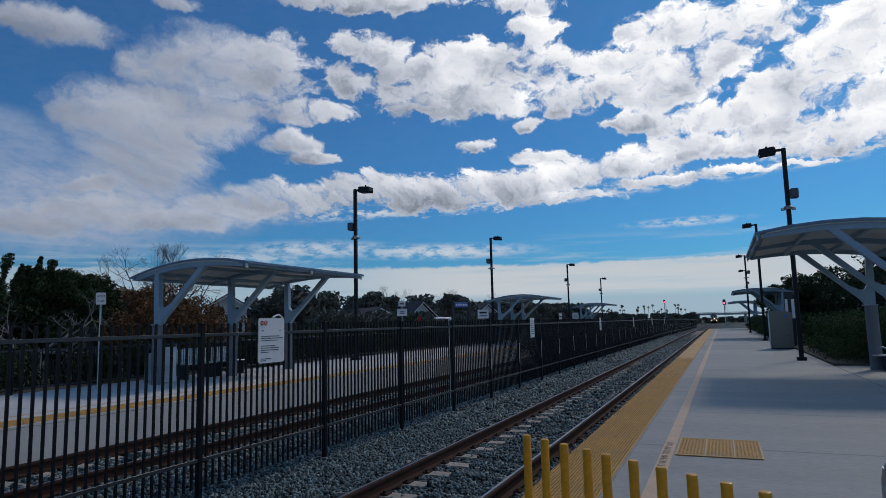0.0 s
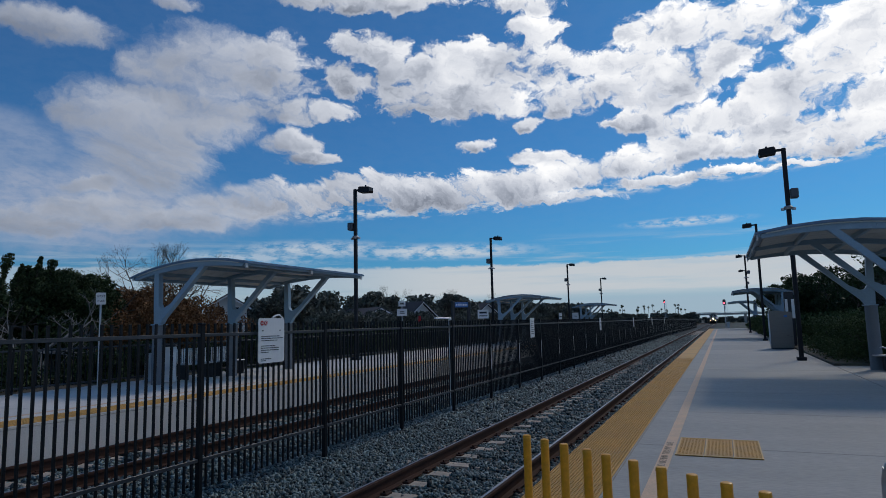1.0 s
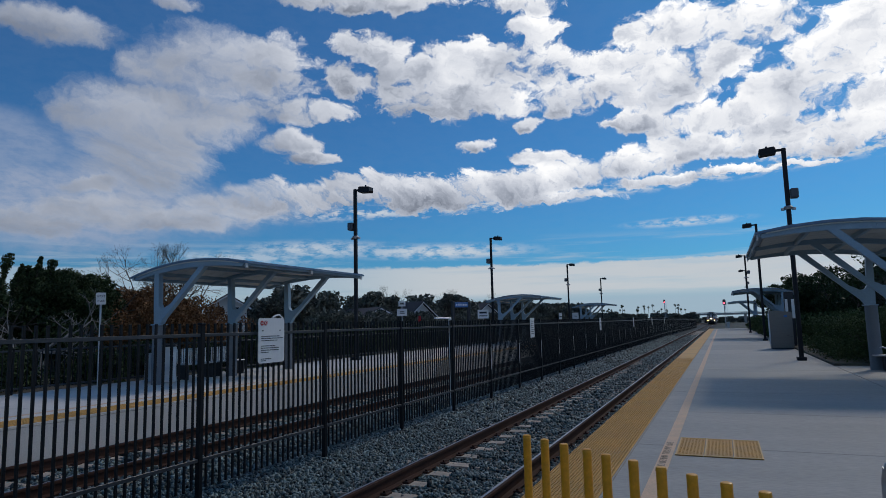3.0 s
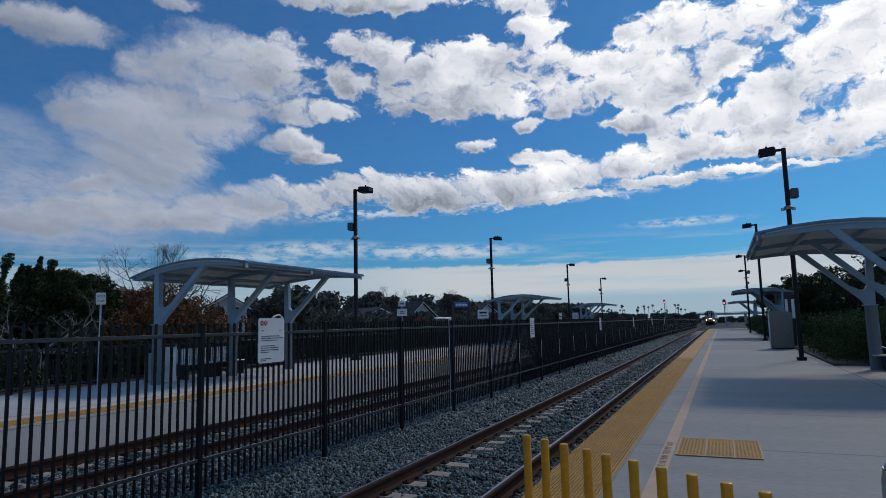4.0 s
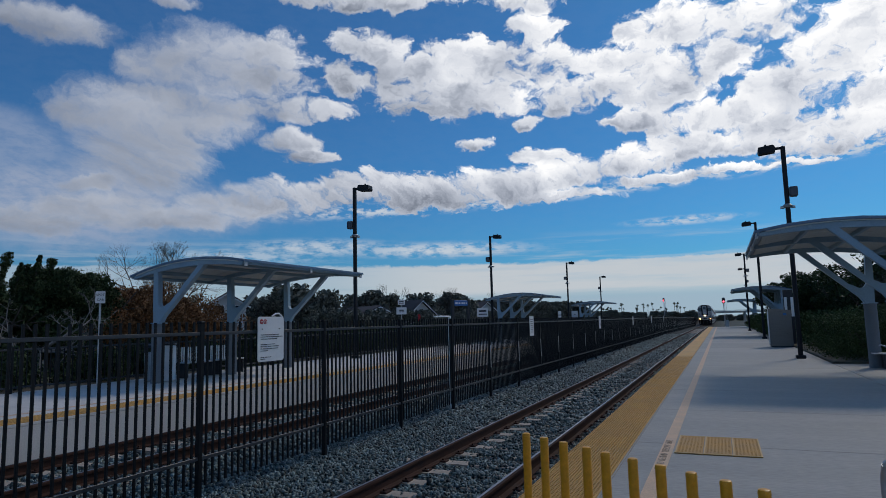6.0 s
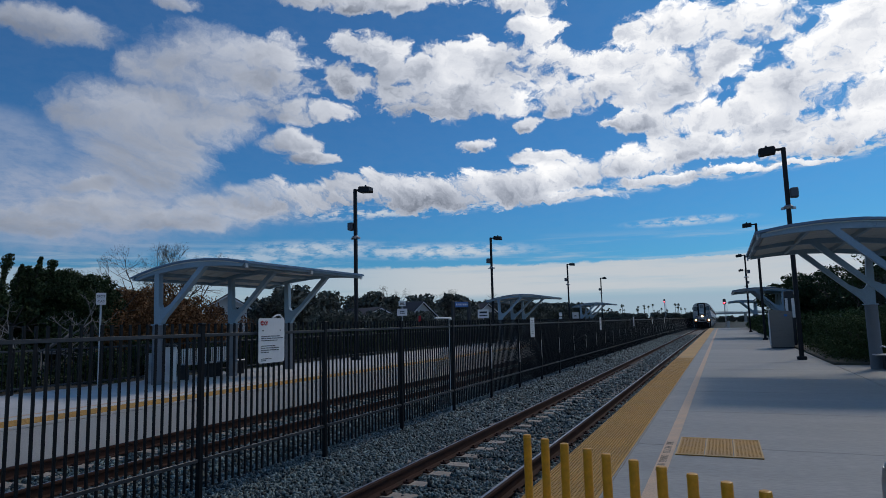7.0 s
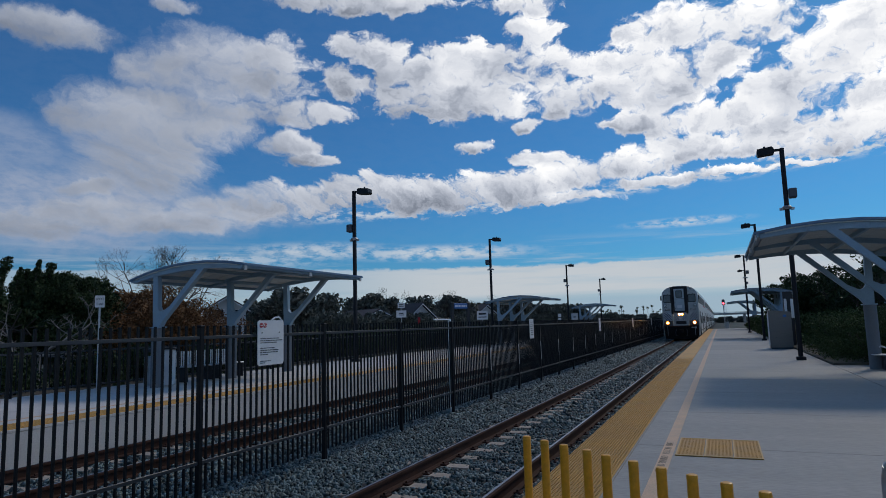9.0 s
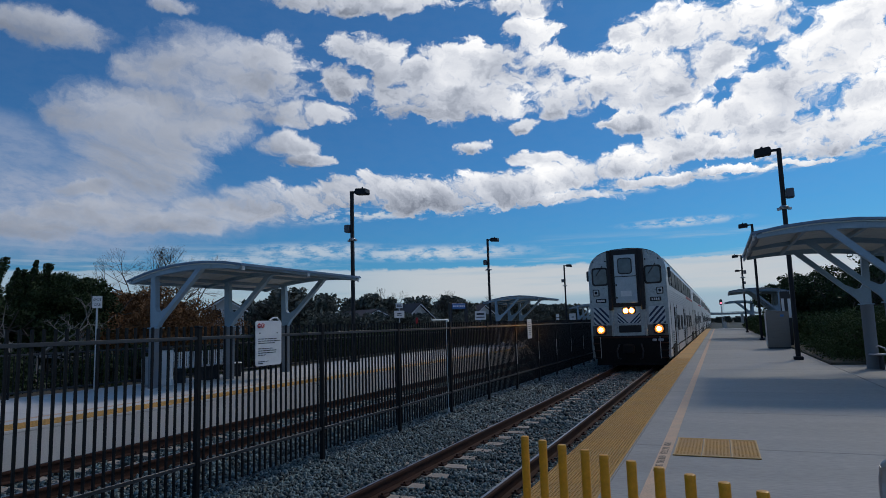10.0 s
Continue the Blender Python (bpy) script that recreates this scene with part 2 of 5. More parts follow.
M_CONCRETE = paint("platform_concrete", (0.362, 0.340, 0.302), 0.66, vary=0.21, grain=26, stain=0.9, bump=0.0015, spread=0.07, stretch=(0.3, 1.3, 1))
# lighter concrete for the far platform: the sun on it is painted in
M_SUNLIT = paint("sunlit_concrete", (0.66, 0.61, 0.55), 0.85, vary=0.12, grain=40, stain=0.8, bump=0.002, spread=0.05)
M_CONCRETE_OLD = paint("weathered_concrete", (0.42, 0.40, 0.37), 0.85, vary=0.14, grain=40, stain=0.8, bump=0.002)
M_PIER = paint("pier_concrete", (0.165, 0.185, 0.205), 0.8, vary=0.12, grain=50, stain=2, bump=0.001)
M_TACTILE = paint("tactile_yellow", (0.62, 0.330, 0.078), 0.65, vary=0.12, grain=60, stain=1.2, spread=0.07)
M_PAD = paint("brown_pad_tile", (0.54, 0.275, 0.060), 0.65, vary=0.16, grain=60, stain=2.5)
M_PADRIB = paint("pale_pad_border", (0.66, 0.43, 0.18), 0.65, vary=0.14, grain=50, stain=3)
M_LINE = paint("faded_line_paint", (0.66, 0.435, 0.265), 0.6, vary=0.16, grain=50, stain=3)
M_LETTER = paint("worn_letter_paint", (0.36, 0.265, 0.185), 0.7, vary=0.2)
M_RUST = paint("rusty_rail_side", (0.060, 0.029, 0.020), 0.85, vary=0.3, grain=60, stain=4, bump=0.001)
M_RAILTOP = paint("polished_rail_head", (0.29, 0.29, 0.31), 0.36, 0.9, vary=0.12, grain=90, stain=6, stretch=(1, 0.05, 1))
M_TIE = paint("concrete_tie", (0.42, 0.345, 0.27), 0.9, vary=0.25, grain=30, stain=4, bump=0.002, spread=0.12)
# near-black base: the shade in the gaps between stones is painted in
M_BALLAST_SHADE = paint("ballast_bed", (0.026, 0.031, 0.031), 0.9, vary=0.55, grain=22, stain=1.2, bump=0.05, bump_scale=18)
M_STONE = paint("ballast_stone", (0.118, 0.160, 0.154), 0.55, vary=0.35, grain=60, stain=9, spread=0.9)
M_BLACK = paint("black_fence_paint", (0.010, 0.011, 0.013), 0.42, vary=0.2, grain=60, stain=3)
# fence black lightened: the sky sheen on the rails is in the colour
M_FENCERAIL_SKY = paint("skylit_fence_rail", (0.034, 0.037, 0.043), 0.38, vary=0.25, grain=30, stain=2)
M_POLE = paint("dark_bronze_pole", (0.018, 0.019, 0.023), 0.45, vary=0.15, grain=40, stain=2)
M_STEEL = paint("pale_blue_steel_paint", (0.255, 0.365, 0.45), 0.5, vary=0.10, grain=30, stain=1.5)
M_ROOF = paint("roof_sheet_metal", (0.14, 0.21, 0.30), 0.45, 0.2, vary=0.08, grain=20, stain=1)
M_SOFFIT = paint("soffit_panel", (0.52, 0.54, 0.51), 0.6, vary=0.1, grain=20, stain=1)
M_WHITE = paint("white_sign_face", (0.78, 0.78, 0.77), 0.5, vary=0.05, grain=20, stain=3)
M_INK = paint("sign_ink", (0.03, 0.03, 0.035), 0.6, vary=0.1)
M_RED = paint("sign_red", (0.52, 0.03, 0.03), 0.5, vary=0.1)
M_BLUE = paint("sign_blue", (0.05, 0.16, 0.42), 0.5, vary=0.08)
M_YELLOW = paint("yellow_post_paint", (0.74, 0.32, 0.008), 0.42, vary=0.14, grain=40, stain=6, bump=0.0008)
M_STAINLESS = paint("brushed_stainless", (0.20, 0.187, 0.175), 0.36, 0.5, vary=0.1, grain=30, stain=2, stretch=(1, 1, 8))
M_GALV = paint("galvanised_metal", (0.46, 0.48, 0.50), 0.45, 0.7, vary=0.12, grain=40, stain=3)
M_SPEAKER = paint("grey_speaker_case", (0.085, 0.095, 0.115), 0.5, vary=0.12)
M_DARK = paint("dark_plastic", (0.025, 0.025, 0.028), 0.5, vary=0.15)
M_SOIL = paint("dry_soil", (0.085, 0.07, 0.05), 0.95, vary=0.35, grain=9, stain=0.3, bump=0.02, second=(0.06, 0.065, 0.035))
M_LAND = paint("far_land", (0.032, 0.033, 0.03), 0.95, vary=0.3, grain=0.4, stain=0.02, second=(0.06, 0.075, 0.04))
M_LEAF = paint("dark_green_leaves", (0.042, 0.062, 0.025), 0.6, vary=0.3, grain=4, stain=0.8, spread=0.45)
# paler and greyer than the near leaves: distance haze is mixed into the colour
M_WOODS_HAZE = paint("hazy_woodland_leaves", (0.14, 0.145, 0.118), 0.7, vary=0.3, grain=2, stain=0.4, spread=0.5)
M_HEDGE = paint("hedge_leaves", (0.060, 0.085, 0.032), 0.6, vary=0.3, grain=5, stain=1.2, spread=0.45)
M_BROWN = paint("brown_autumn_leaves", (0.19, 0.095, 0.042), 0.7, vary=0.3, grain=4, stain=0.8, spread=0.45)
M_BARK = paint("grey_bark", (0.085, 0.07, 0.058), 0.9, vary=0.3, grain=20, stain=3, bump=0.01)
M_TWIG = paint("pale_bare_twigs", (0.20, 0.188, 0.176), 0.9, vary=0.25, grain=20, stain=3)
M_STUCCO = paint("pale_stucco_wall", (0.52, 0.53, 0.54), 0.85, vary=0.08, grain=20, stain=0.6)
M_SHINGLE = paint("dark_roof_shingles", (0.085, 0.075, 0.075), 0.9, vary=0.25, grain=12, stain=0.7)
M_TRIM = paint("white_trim", (0.72, 0.72, 0.72), 0.6, vary=0.06)
M_GLASS = paint("dark_window_glass", (0.022, 0.027, 0.034), 0.12, vary=0.1)
M_GLASS.node_tree.nodes["Principled BSDF"].inputs["Specular IOR Level"].default_value = 0.28
# one steel in two colours: front darkened for shade, body lightened for sun
M_CARFRONT_SHADE = paint("shaded_end_steel", (0.33, 0.355, 0.375), 0.33, 0.62, vary=0.24, grain=9, stain=1.6)
M_CAR = paint("silver_car_body", (0.68, 0.68, 0.68), 0.38, 0.12, vary=0.12, grain=14, stain=1.1)
M_CARDARK = paint("soot_and_shade_black", (0.013, 0.012, 0.012), 0.75, vary=0.3, grain=20, stain=3)
M_CARFACE = paint("black_door_surround", (0.020, 0.019, 0.022), 0.45, vary=0.15)
M_CARDOOR = paint("grey_end_door", (0.42, 0.47, 0.50), 0.4, 0.3, vary=0.14, grain=20, stain=2)
# darker and browner than the end wall above it
M_LOWPANEL = paint("dark_lower_panel", (0.105, 0.095, 0.088), 0.5, 0.25, vary=0.3, grain=8, stain=3)
M_STRIPEPALE = paint("pale_stripe_ground", (0.50, 0.54, 0.57), 0.45, vary=0.12, grain=14, stain=2)
M_STRIPE = paint("blue_warning_stripe", (0.007, 0.016, 0.06), 0.45, vary=0.1)
M_REDREFLECTION = paint("red_reflection_paint", (0.45, 0.06, 0.07), 0.45, vary=0.1)
# reflected sky is painted into this glass as a lighter blue base
M_CABGLASS_SKY = paint("sky_painted_cab_glass", (0.095, 0.135, 0.16), 0.10, vary=0.2, grain=3, stain=1.5)
M_SIDEGLASS = paint("tinted_side_glass", (0.012, 0.014, 0.017), 0.40, vary=0.1)
M_BRIGHT = paint("bright_pale_metal", (0.90, 0.90, 0.90), 0.4, 0.35, vary=0.06)
M_HEADLIGHT = lamp_glow("headlight", (1.0, 0.60, 0.22), 55.0)
M_DITCH = lamp_glow("ditch_light", (1.0, 0.52, 0.15), 45.0)
# lens glare round the lamps, added as weakly glowing amber discs
M_GLARE = lamp_glow("lamp_glare", (1.0, 0.30, 0.045), 0.75)
for m, v in ((M_SIDEGLASS, 0.1), (M_BLACK, 0.18), (M_POLE, 0.2), (M_LEAF, 0.15), (M_WOODS_HAZE, 0.1), (M_HEDGE, 0.05), (M_BROWN, 0.15), (M_CARDARK, 0.15), (M_CARFACE, 0.25), (M_STONE, 0.42), (M_RUST, 0.2)):
    m.node_tree.nodes["Principled BSDF"].inputs["Specular IOR Level"].default_value = v
M_SIGNALRED = lamp_glow("signal_red", (1.0, 0.05, 0.08), 9.0)


# ---------------------------------------------------------------- mesh helpers
class Shape:
    """Gathers vertices and faces of one mesh."""

    def __init__(self):
        self.v, self.f = [], []

    def add(self, verts, faces):
        n = len(self.v)
        self.v += [tuple(p) for p in verts]
        self.f += [tuple(i + n for i in q) for q in faces]
        return self

    def box(self, c, s, b=0.0, m=None):
        """A box with its edges chamfered by b; m: a turn about its centre."""
        h = [d / 2 for d in s]
        b = min(b, 0.45 * min(s))
        vs, idx = [], {}
        if b <= 0:
            for k in range(8):
                vs.append([h[n] * (1 if k >> n & 1 else -1) for n in range(3)])
            fs = [(0, 4, 6, 2), (1, 3, 7, 5), (0, 1, 5, 4), (2, 6, 7, 3), (0, 2, 3, 1), (4, 5, 7, 6)]
        else:
            for sx in (-1, 1):
                for sy in (-1, 1):
                    for sz in (-1, 1):
                        for ax in range(3):
                            idx[sx, sy, sz, ax] = len(vs)
                            vs.append([sg * (h[n] - (0 if n == ax else b)) for n, sg in enumerate((sx, sy, sz))])
            fs = []
            for ax in range(3):
                for s1 in (-1, 1):
                    ring = []
                    for p, q in ((-1, -1), (1, -1), (1, 1), (-1, 1)):
                        k = [0, 0, 0]
                        k[ax], k[(ax + 1) % 3], k[(ax + 2) % 3] = s1, p, q
                        ring.append(idx[(*k, ax)])
                    fs.append(tuple(ring if s1 > 0 else ring[::-1]))
            for ax in range(3):
                u, w = (ax + 1) % 3, (ax + 2) % 3
                for p in (-1, 1):
                    for q in (-1, 1):
                        lo, hi = [0, 0, 0], [0, 0, 0]
                        lo[ax], hi[ax] = -1, 1
                        lo[u] = hi[u] = p
                        lo[w] = hi[w] = q
                        quad = (idx[(*lo, u)], idx[(*hi, u)], idx[(*hi, w)], idx[(*lo, w)])
                        fs.append(quad if p * q < 0 else quad[::-1])
            for sx in (-1, 1):
                for sy in (-1, 1):
                    for sz in (-1, 1):
                        tri = tuple(idx[sx, sy, sz, a] for a in range(3))
                        fs.append(tri if sx * sy * sz > 0 else tri[::-1])
        vs = [Vector(p) for p in vs]
        if m is not None:
            vs = [m @ p for p in vs]
        return self.add([p + Vector(c) for p in vs], fs)

    def rod(self, p, q, r0, r1=None, n=10, caps=True):
        """A round bar from p to q, tapering from r0 to r1."""
        p, q = Vector(p), Vector(q)
        r1 = r0 if r1 is None else r1
        d = (q - p).normalized()
        u = d.orthogonal().normalized()
        w = d.cross(u)
        vs = []
        for c, r in ((p, r0), (q, r1)):
            vs += [c + (u * math.cos(2 * math.pi * k / n) + w * math.sin(2 * math.pi * k / n)) * r for k in range(n)]
        fs = [(k, (k + 1) % n, n + (k + 1) % n, n + k) for k in range(n)]
        if caps:
            fs += [tuple(range(n))[::-1], tuple(range(n, 2 * n))]
        return self.add(vs, fs)

    def prism(self, outline, place, depth):
        """A closed outline of (u, v), laid out by place(u, v, w), with thickness from w = 0 to depth."""
        n = len(outline)
        vs = [place(u, v, 0.0) for u, v in outline] + [place(u, v, depth) for u, v in outline]
        fs = [(k, (k + 1) % n, n + (k + 1) % n, n + k) for k in range(n)] + [tuple(range(n))[::-1], tuple(range(n, 2 * n))]
        return self.add(vs, fs)

    def tube(self, pts, r, n=8):
        for a, b in zip(pts, pts[1:]):
            self.rod(a, b, r, n=n)
        return self

    def mesh(self, name, material, smooth=False):
        me = bpy.data.meshes.new(name)
        me.from_pydata(self.v, [], self.f)
        me.materials.append(material)
        bm = bmesh.new()
        bm.from_mesh(me)
        bmesh.ops.recalc_face_normals(bm, faces=bm.faces)
        bm.to_mesh(me)
        bm.free()
        if smooth:
            for p in me.polygons:
                p.use_smooth = True
        return me


def part(name, shape, material, parent=None, label="", smooth=False, at=None):
    """One mesh object, of its own or under a thing or part."""
    ob = new(name, shape if isinstance(shape, bpy.types.Mesh) else shape.mesh(name, material, smooth))
    if parent is not None:
        ob.parent = parent
    if at is not None:
        ob.matrix_basis = at
    return tagged(ob, label)


def thing(name, label, category, at=None, group="", kind=""):
    ob = new(name)
    if at is not None:
        ob.matrix_basis = at
    return tagged(ob, label, category, group, kind)


def soup(name, verts, faces, material, parent=None):
    """A large mesh from arrays: faces all of one size."""
    me = bpy.data.meshes.new(name)
    k = faces.shape[1]
    me.vertices.add(len(verts))
    me.vertices.foreach_set("co", verts.astype(np.float32).ravel())
    me.loops.add(faces.size)
    me.loops.foreach_set("vertex_index", faces.astype(np.int32).ravel())
    me.polygons.add(len(faces))
    me.polygons.foreach_set("loop_start", np.arange(0, faces.size, k, dtype=np.int32))
    me.polygons.foreach_set("loop_total", np.full(len(faces), k, dtype=np.int32))
    me.materials.append(material)
    me.update(calc_edges=True)
    me.validate()
    ob = new(name, me)
    if parent is not None:
        ob.parent = parent
    return ob


def leaves(centres, size, rng, droop=0.3):
    """A small four-cornered leaf at each centre, bent along its rib: two faces each."""
    n = len(centres)
    d = rng.normal(size=(n, 3))
    d[:, 2] -= droop
    d /= np.linalg.norm(d, axis=1, keepdims=True)
    e = np.cross(d, rng.normal(size=(n, 3)))
    e /= np.linalg.norm(e, axis=1, keepdims=True) + 1e-9
    s = (size * rng.uniform(0.6, 1.4, n))[:, None]
    k = np.cross(d, e)
    v = np.stack([centres - d * s, centres + e * s * 0.5 + k * s * 0.15, centres + d * s, centres - e * s * 0.5 + k * s * 0.15], 1).reshape(-1, 3)
    i = np.arange(n)[:, None] * 4
    return v, np.concatenate([i + [0, 1, 2], i + [0, 2, 3]], 1).reshape(-1, 3)


def text_mesh(body, size):
    """Lettering as a flat mesh, centred, from the built-in font."""
    cu = bpy.data.curves.new("lettering", "FONT")
    cu.body, cu.size, cu.align_x, cu.align_y, cu.extrude = body, size, "CENTER", "CENTER", 0.001
    ob = bpy.data.objects.new("lettering", cu)
    scene.collection.objects.link(ob)
    me = bpy.data.meshes.new_from_object(ob.evaluated_get(bpy.context.evaluated_depsgraph_get()))
    bpy.data.objects.remove(ob)
    return me


# ---------------------------------------------------------------- the lie of the land
RAIL_Z, BED_Z = -0.375, -0.585


def dip(y):
    """The line falls gently beyond the station."""
    return -0.004 * min(max(y - 80.0, 0.0), 340.0)


def bend(y):
    """And leans a little to the west."""
    return -0.003 * max(y - 80.0, 0.0)


STATIONS = [-30, 0, 40, 70, 80, 90, 110, 140, 180, 230, 290, 360, 420, 520]


def strip(name, material, x0, x1, z0, z1=None, ys=STATIONS, follow=True, parent=None, thick=0.0, **tags):
    """A long sheet along the line."""
    s = Shape()
    z1 = z0 if z1 is None else z1
    vs, fs = [], []
    for y in ys:
        b = bend(y) if follow else 0.0
        vs += [(x0 + b, y, z0 + dip(y)), (x1 + b, y, z1 + dip(y))]
    fs = [(2 * k, 2 * k + 1, 2 * k + 3, 2 * k + 2) for k in range(len(ys) - 1)]
    s.add(vs, fs)
    ob = part(name, s, material, parent)
    return tagged(ob, **tags) if tags else ob


def build_ground():
    s = Shape()
    xs = [-3000, -400, -60, -16.2, -10.5, -1.75, 3, 12, 60, 400, 3000]
    ys = [-300, -30, 0, 40, 80, 120, 180, 260, 340, 420, 700, 1500, 4200]
    vs = [(x, y, -0.72 + dip(y)) for y in ys for x in xs]
    n = len(xs)
    s.add(vs, [(j * n + i, j * n + i + 1, (j + 1) * n + i + 1, (j + 1) * n + i) for j in range(len(ys) - 1) for i in range(n - 1)])
    tagged(part("ground", s, M_LAND), "bare brown earth reaching to the horizon", "ground", kind="structure")
    strip("ballast_bed", M_BALLAST_SHADE, -10.5, -1.74, BED_Z, label="crushed stone bed under both tracks, darkened by painted gap shade", category="ballast", kind="structure")
    strip("ballast_fill", M_BALLAST_SHADE, -10.45, -1.78, -0.546, ys=[33.5] + STATIONS[2:], label="crushed stone filled up between the ties, darkened by painted gap shade", category="ballast", kind="structure")
    strip("ballast_fill", M_BALLAST_SHADE, -10.45, -1.78, -0.536, ys=[-30, 1.7], label="crushed stone filled up between the ties, darkened by painted gap shade", category="ballast", kind="structure")
    strip("verge", M_SOIL, -40.0, -15.9, -0.05, label="dry soil bank behind the far platform", category="ground", kind="structure")


def rail_outline():
    return [(-0.075, 0.0), (0.075, 0.0), (0.075, 0.012), (0.012, 0.03), (0.010, 0.125), (0.036, 0.135), (0.036, 0.163), (0.030, 0.17),
            (-0.030, 0.17), (-0.036, 0.163), (-0.036, 0.135), (-0.010, 0.125), (-0.012, 0.03), (-0.075, 0.012)]


def build_track(name, xc):
    track = thing(name, "railway track of rusty steel rails on concrete ties", "railway track", kind="structure")
    o = rail_outline()
    n = len(o)
    for side in (-0.755, 0.755):
        s, top = Shape(), Shape()
        for k, y in enumerate(STATIONS):
            s.add([(xc + side + u + bend(y), y, RAIL_Z - 0.17 + v + dip(y)) for u, v in o], [])
            top.add([(xc + side + u + bend(y), y, RAIL_Z + 0.002 + dip(y)) for u in (-0.029, 0.004)], [])
        for k in range(len(STATIONS) - 1):
            s.f += [(k * n + j, k * n + (j + 1) % n, (k + 1) * n + (j + 1) % n, (k + 1) * n + j) for j in range(n)]
            top.f.append((2 * k, 2 * k + 1, 2 * k + 3, 2 * k + 2))
        rail = part("rail", s, M_RUST, track, "rusty brown steel rail")
        part("rail_head", top, M_RAILTOP, rail, "polished running surface")
    tie = Shape()
    tie.prism([(-0.14, -0.2), (0.14, -0.2), (0.115, 0.0), (-0.115, 0.0)], lambda u, v, w: (w - 1.28, u, v), 2.56)
    tie_me = tie.mesh("tie", M_TIE)
    clip = Shape()
    for dx in (-0.105, 0.105):
        clip.box((dx, 0, 0.012), (0.10, 0.15, 0.035), 0.01)
        clip.rod((dx, -0.05, 0.04), (dx, 0.06, 0.035), 0.016, n=6)
    clip_me = clip.mesh("rail_clip", M_RUST)
    y = -2.0
    while y < 118:
        t = part("tie", tie_me, None, track, at=pose(xc + bend(y), y, RAIL_Z - 0.168 + dip(y), 0, 0, random.uniform(-0.6, 0.6)))
        if y < 30:
            for side in (-0.755, 0.755):
                part("rail_clip", clip_me, None, t, at=pose(side, 0, 0))
        y += 0.61
    return track


def build_stones():
    """Crushed stone as real lumps, dense near the camera."""
    rng = np.random.default_rng(5)
    corner = np.array([[x, y, z] for x in (-1, 1) for y in (-1, 1) for z in (-1, 1)], float)
    quads = np.array([[0, 1, 3, 2], [4, 6, 7, 5], [0, 4, 5, 1], [2, 3, 7, 6], [0, 2, 6, 4], [1, 5, 7, 3]])
    for name, y0, y1, count, size in (("ballast_stones", 1.5, 13.0, 98000, 0.0185), ("ballast_stones", 13.0, 34.0, 46000, 0.028), ("ballast_stones", 34.0, 80.0, 28000, 0.046)):
        side_x = np.where(rng.uniform(0, 1, count) < 0.74, rng.uniform(-6.4, -1.76, count), rng.uniform(-10.4, -6.4, count))
        c = np.stack([side_x, y0 + (y1 - y0) * rng.uniform(0, 1, count) ** 1.25, np.zeros(count)], 1)
        hump = 0.02 * np.sin(c[:, 0] * 3.1) + 0.015 * np.sin(c[:, 1] * 2.3 + c[:, 0])
        c[:, 2] = BED_Z + 0.006 + hump * 0.6 + rng.uniform(-0.020, 0.030, count)
        # the ties show beside the rails; stone fills the cribs and covers their middles and ends
        keep = np.ones(count, bool)
        for xc in (-3.30, -8.85):
            off = np.abs(np.abs(c[:, 0] - xc) - 0.755)
            ph = np.abs(((c[:, 1] + 2.0) / 0.61 + 0.5) % 1.0 - 0.5) * 0.61
            deep = c[:, 1] > 33.5
            c[deep & (off > 0.1), 2] += 0.012
            on_tie = (np.abs(c[:, 0] - xc) < 1.28) & (ph < 0.13)
            inner = (c[:, 0] - xc > -0.755) & (c[:, 0] - xc < -0.27 - 0.05 * np.sin(np.floor((c[:, 1] + 2.3) / 0.61) * 2.4))
            keep &= ~(on_tie & inner & (rng.uniform(0, 1, count) < 0.88))
            keep &= ~(off < 0.09)
            c[on_tie & ~inner, 2] += 0.03
            crib = (np.abs(c[:, 0] - xc) < 1.28) & (ph >= 0.13)
            c[crib, 2] -= 0.012
        c = c[keep]
        count = len(c)
        s = size * np.where(c[:, 0] < -6.4, 1.25, 1.0)[:, None, None] * rng.uniform(0.6, 1.6, (count, 1, 1)) * rng.uniform(0.5, 1.3, (count, 1, 3))
        v = corner[None] * s * rng.uniform(0.2, 1.25, (count, 8, 3))
        a, b = rng.uniform(0, 6.283, (2, count))
        ca, sa, cb, sb = np.cos(a), np.sin(a), np.cos(b), np.sin(b)
        zero, one = np.zeros(count), np.ones(count)
        rz = np.stack([np.stack([ca, -sa, zero], 1), np.stack([sa, ca, zero], 1), np.stack([zero, zero, one], 1)], 1)
        rx_ = np.stack([np.stack([one, zero, zero], 1), np.stack([zero, cb, -sb], 1), np.stack([zero, sb, cb], 1)], 1)
        v = np.einsum("nij,njk,nlk->nli", rz, rx_, v) + c[:, None]
        f = (np.arange(count)[:, None, None] * 8 + quads[None]).reshape(-1, 4)
        ob = soup(name, v.reshape(-1, 3), f, M_STONE)
        tagged(ob, "loose blue-grey crushed stone between the tracks", "ballast", kind="stuff")


# ---------------------------------------------------------------- platforms
PLAT_END = 95.0


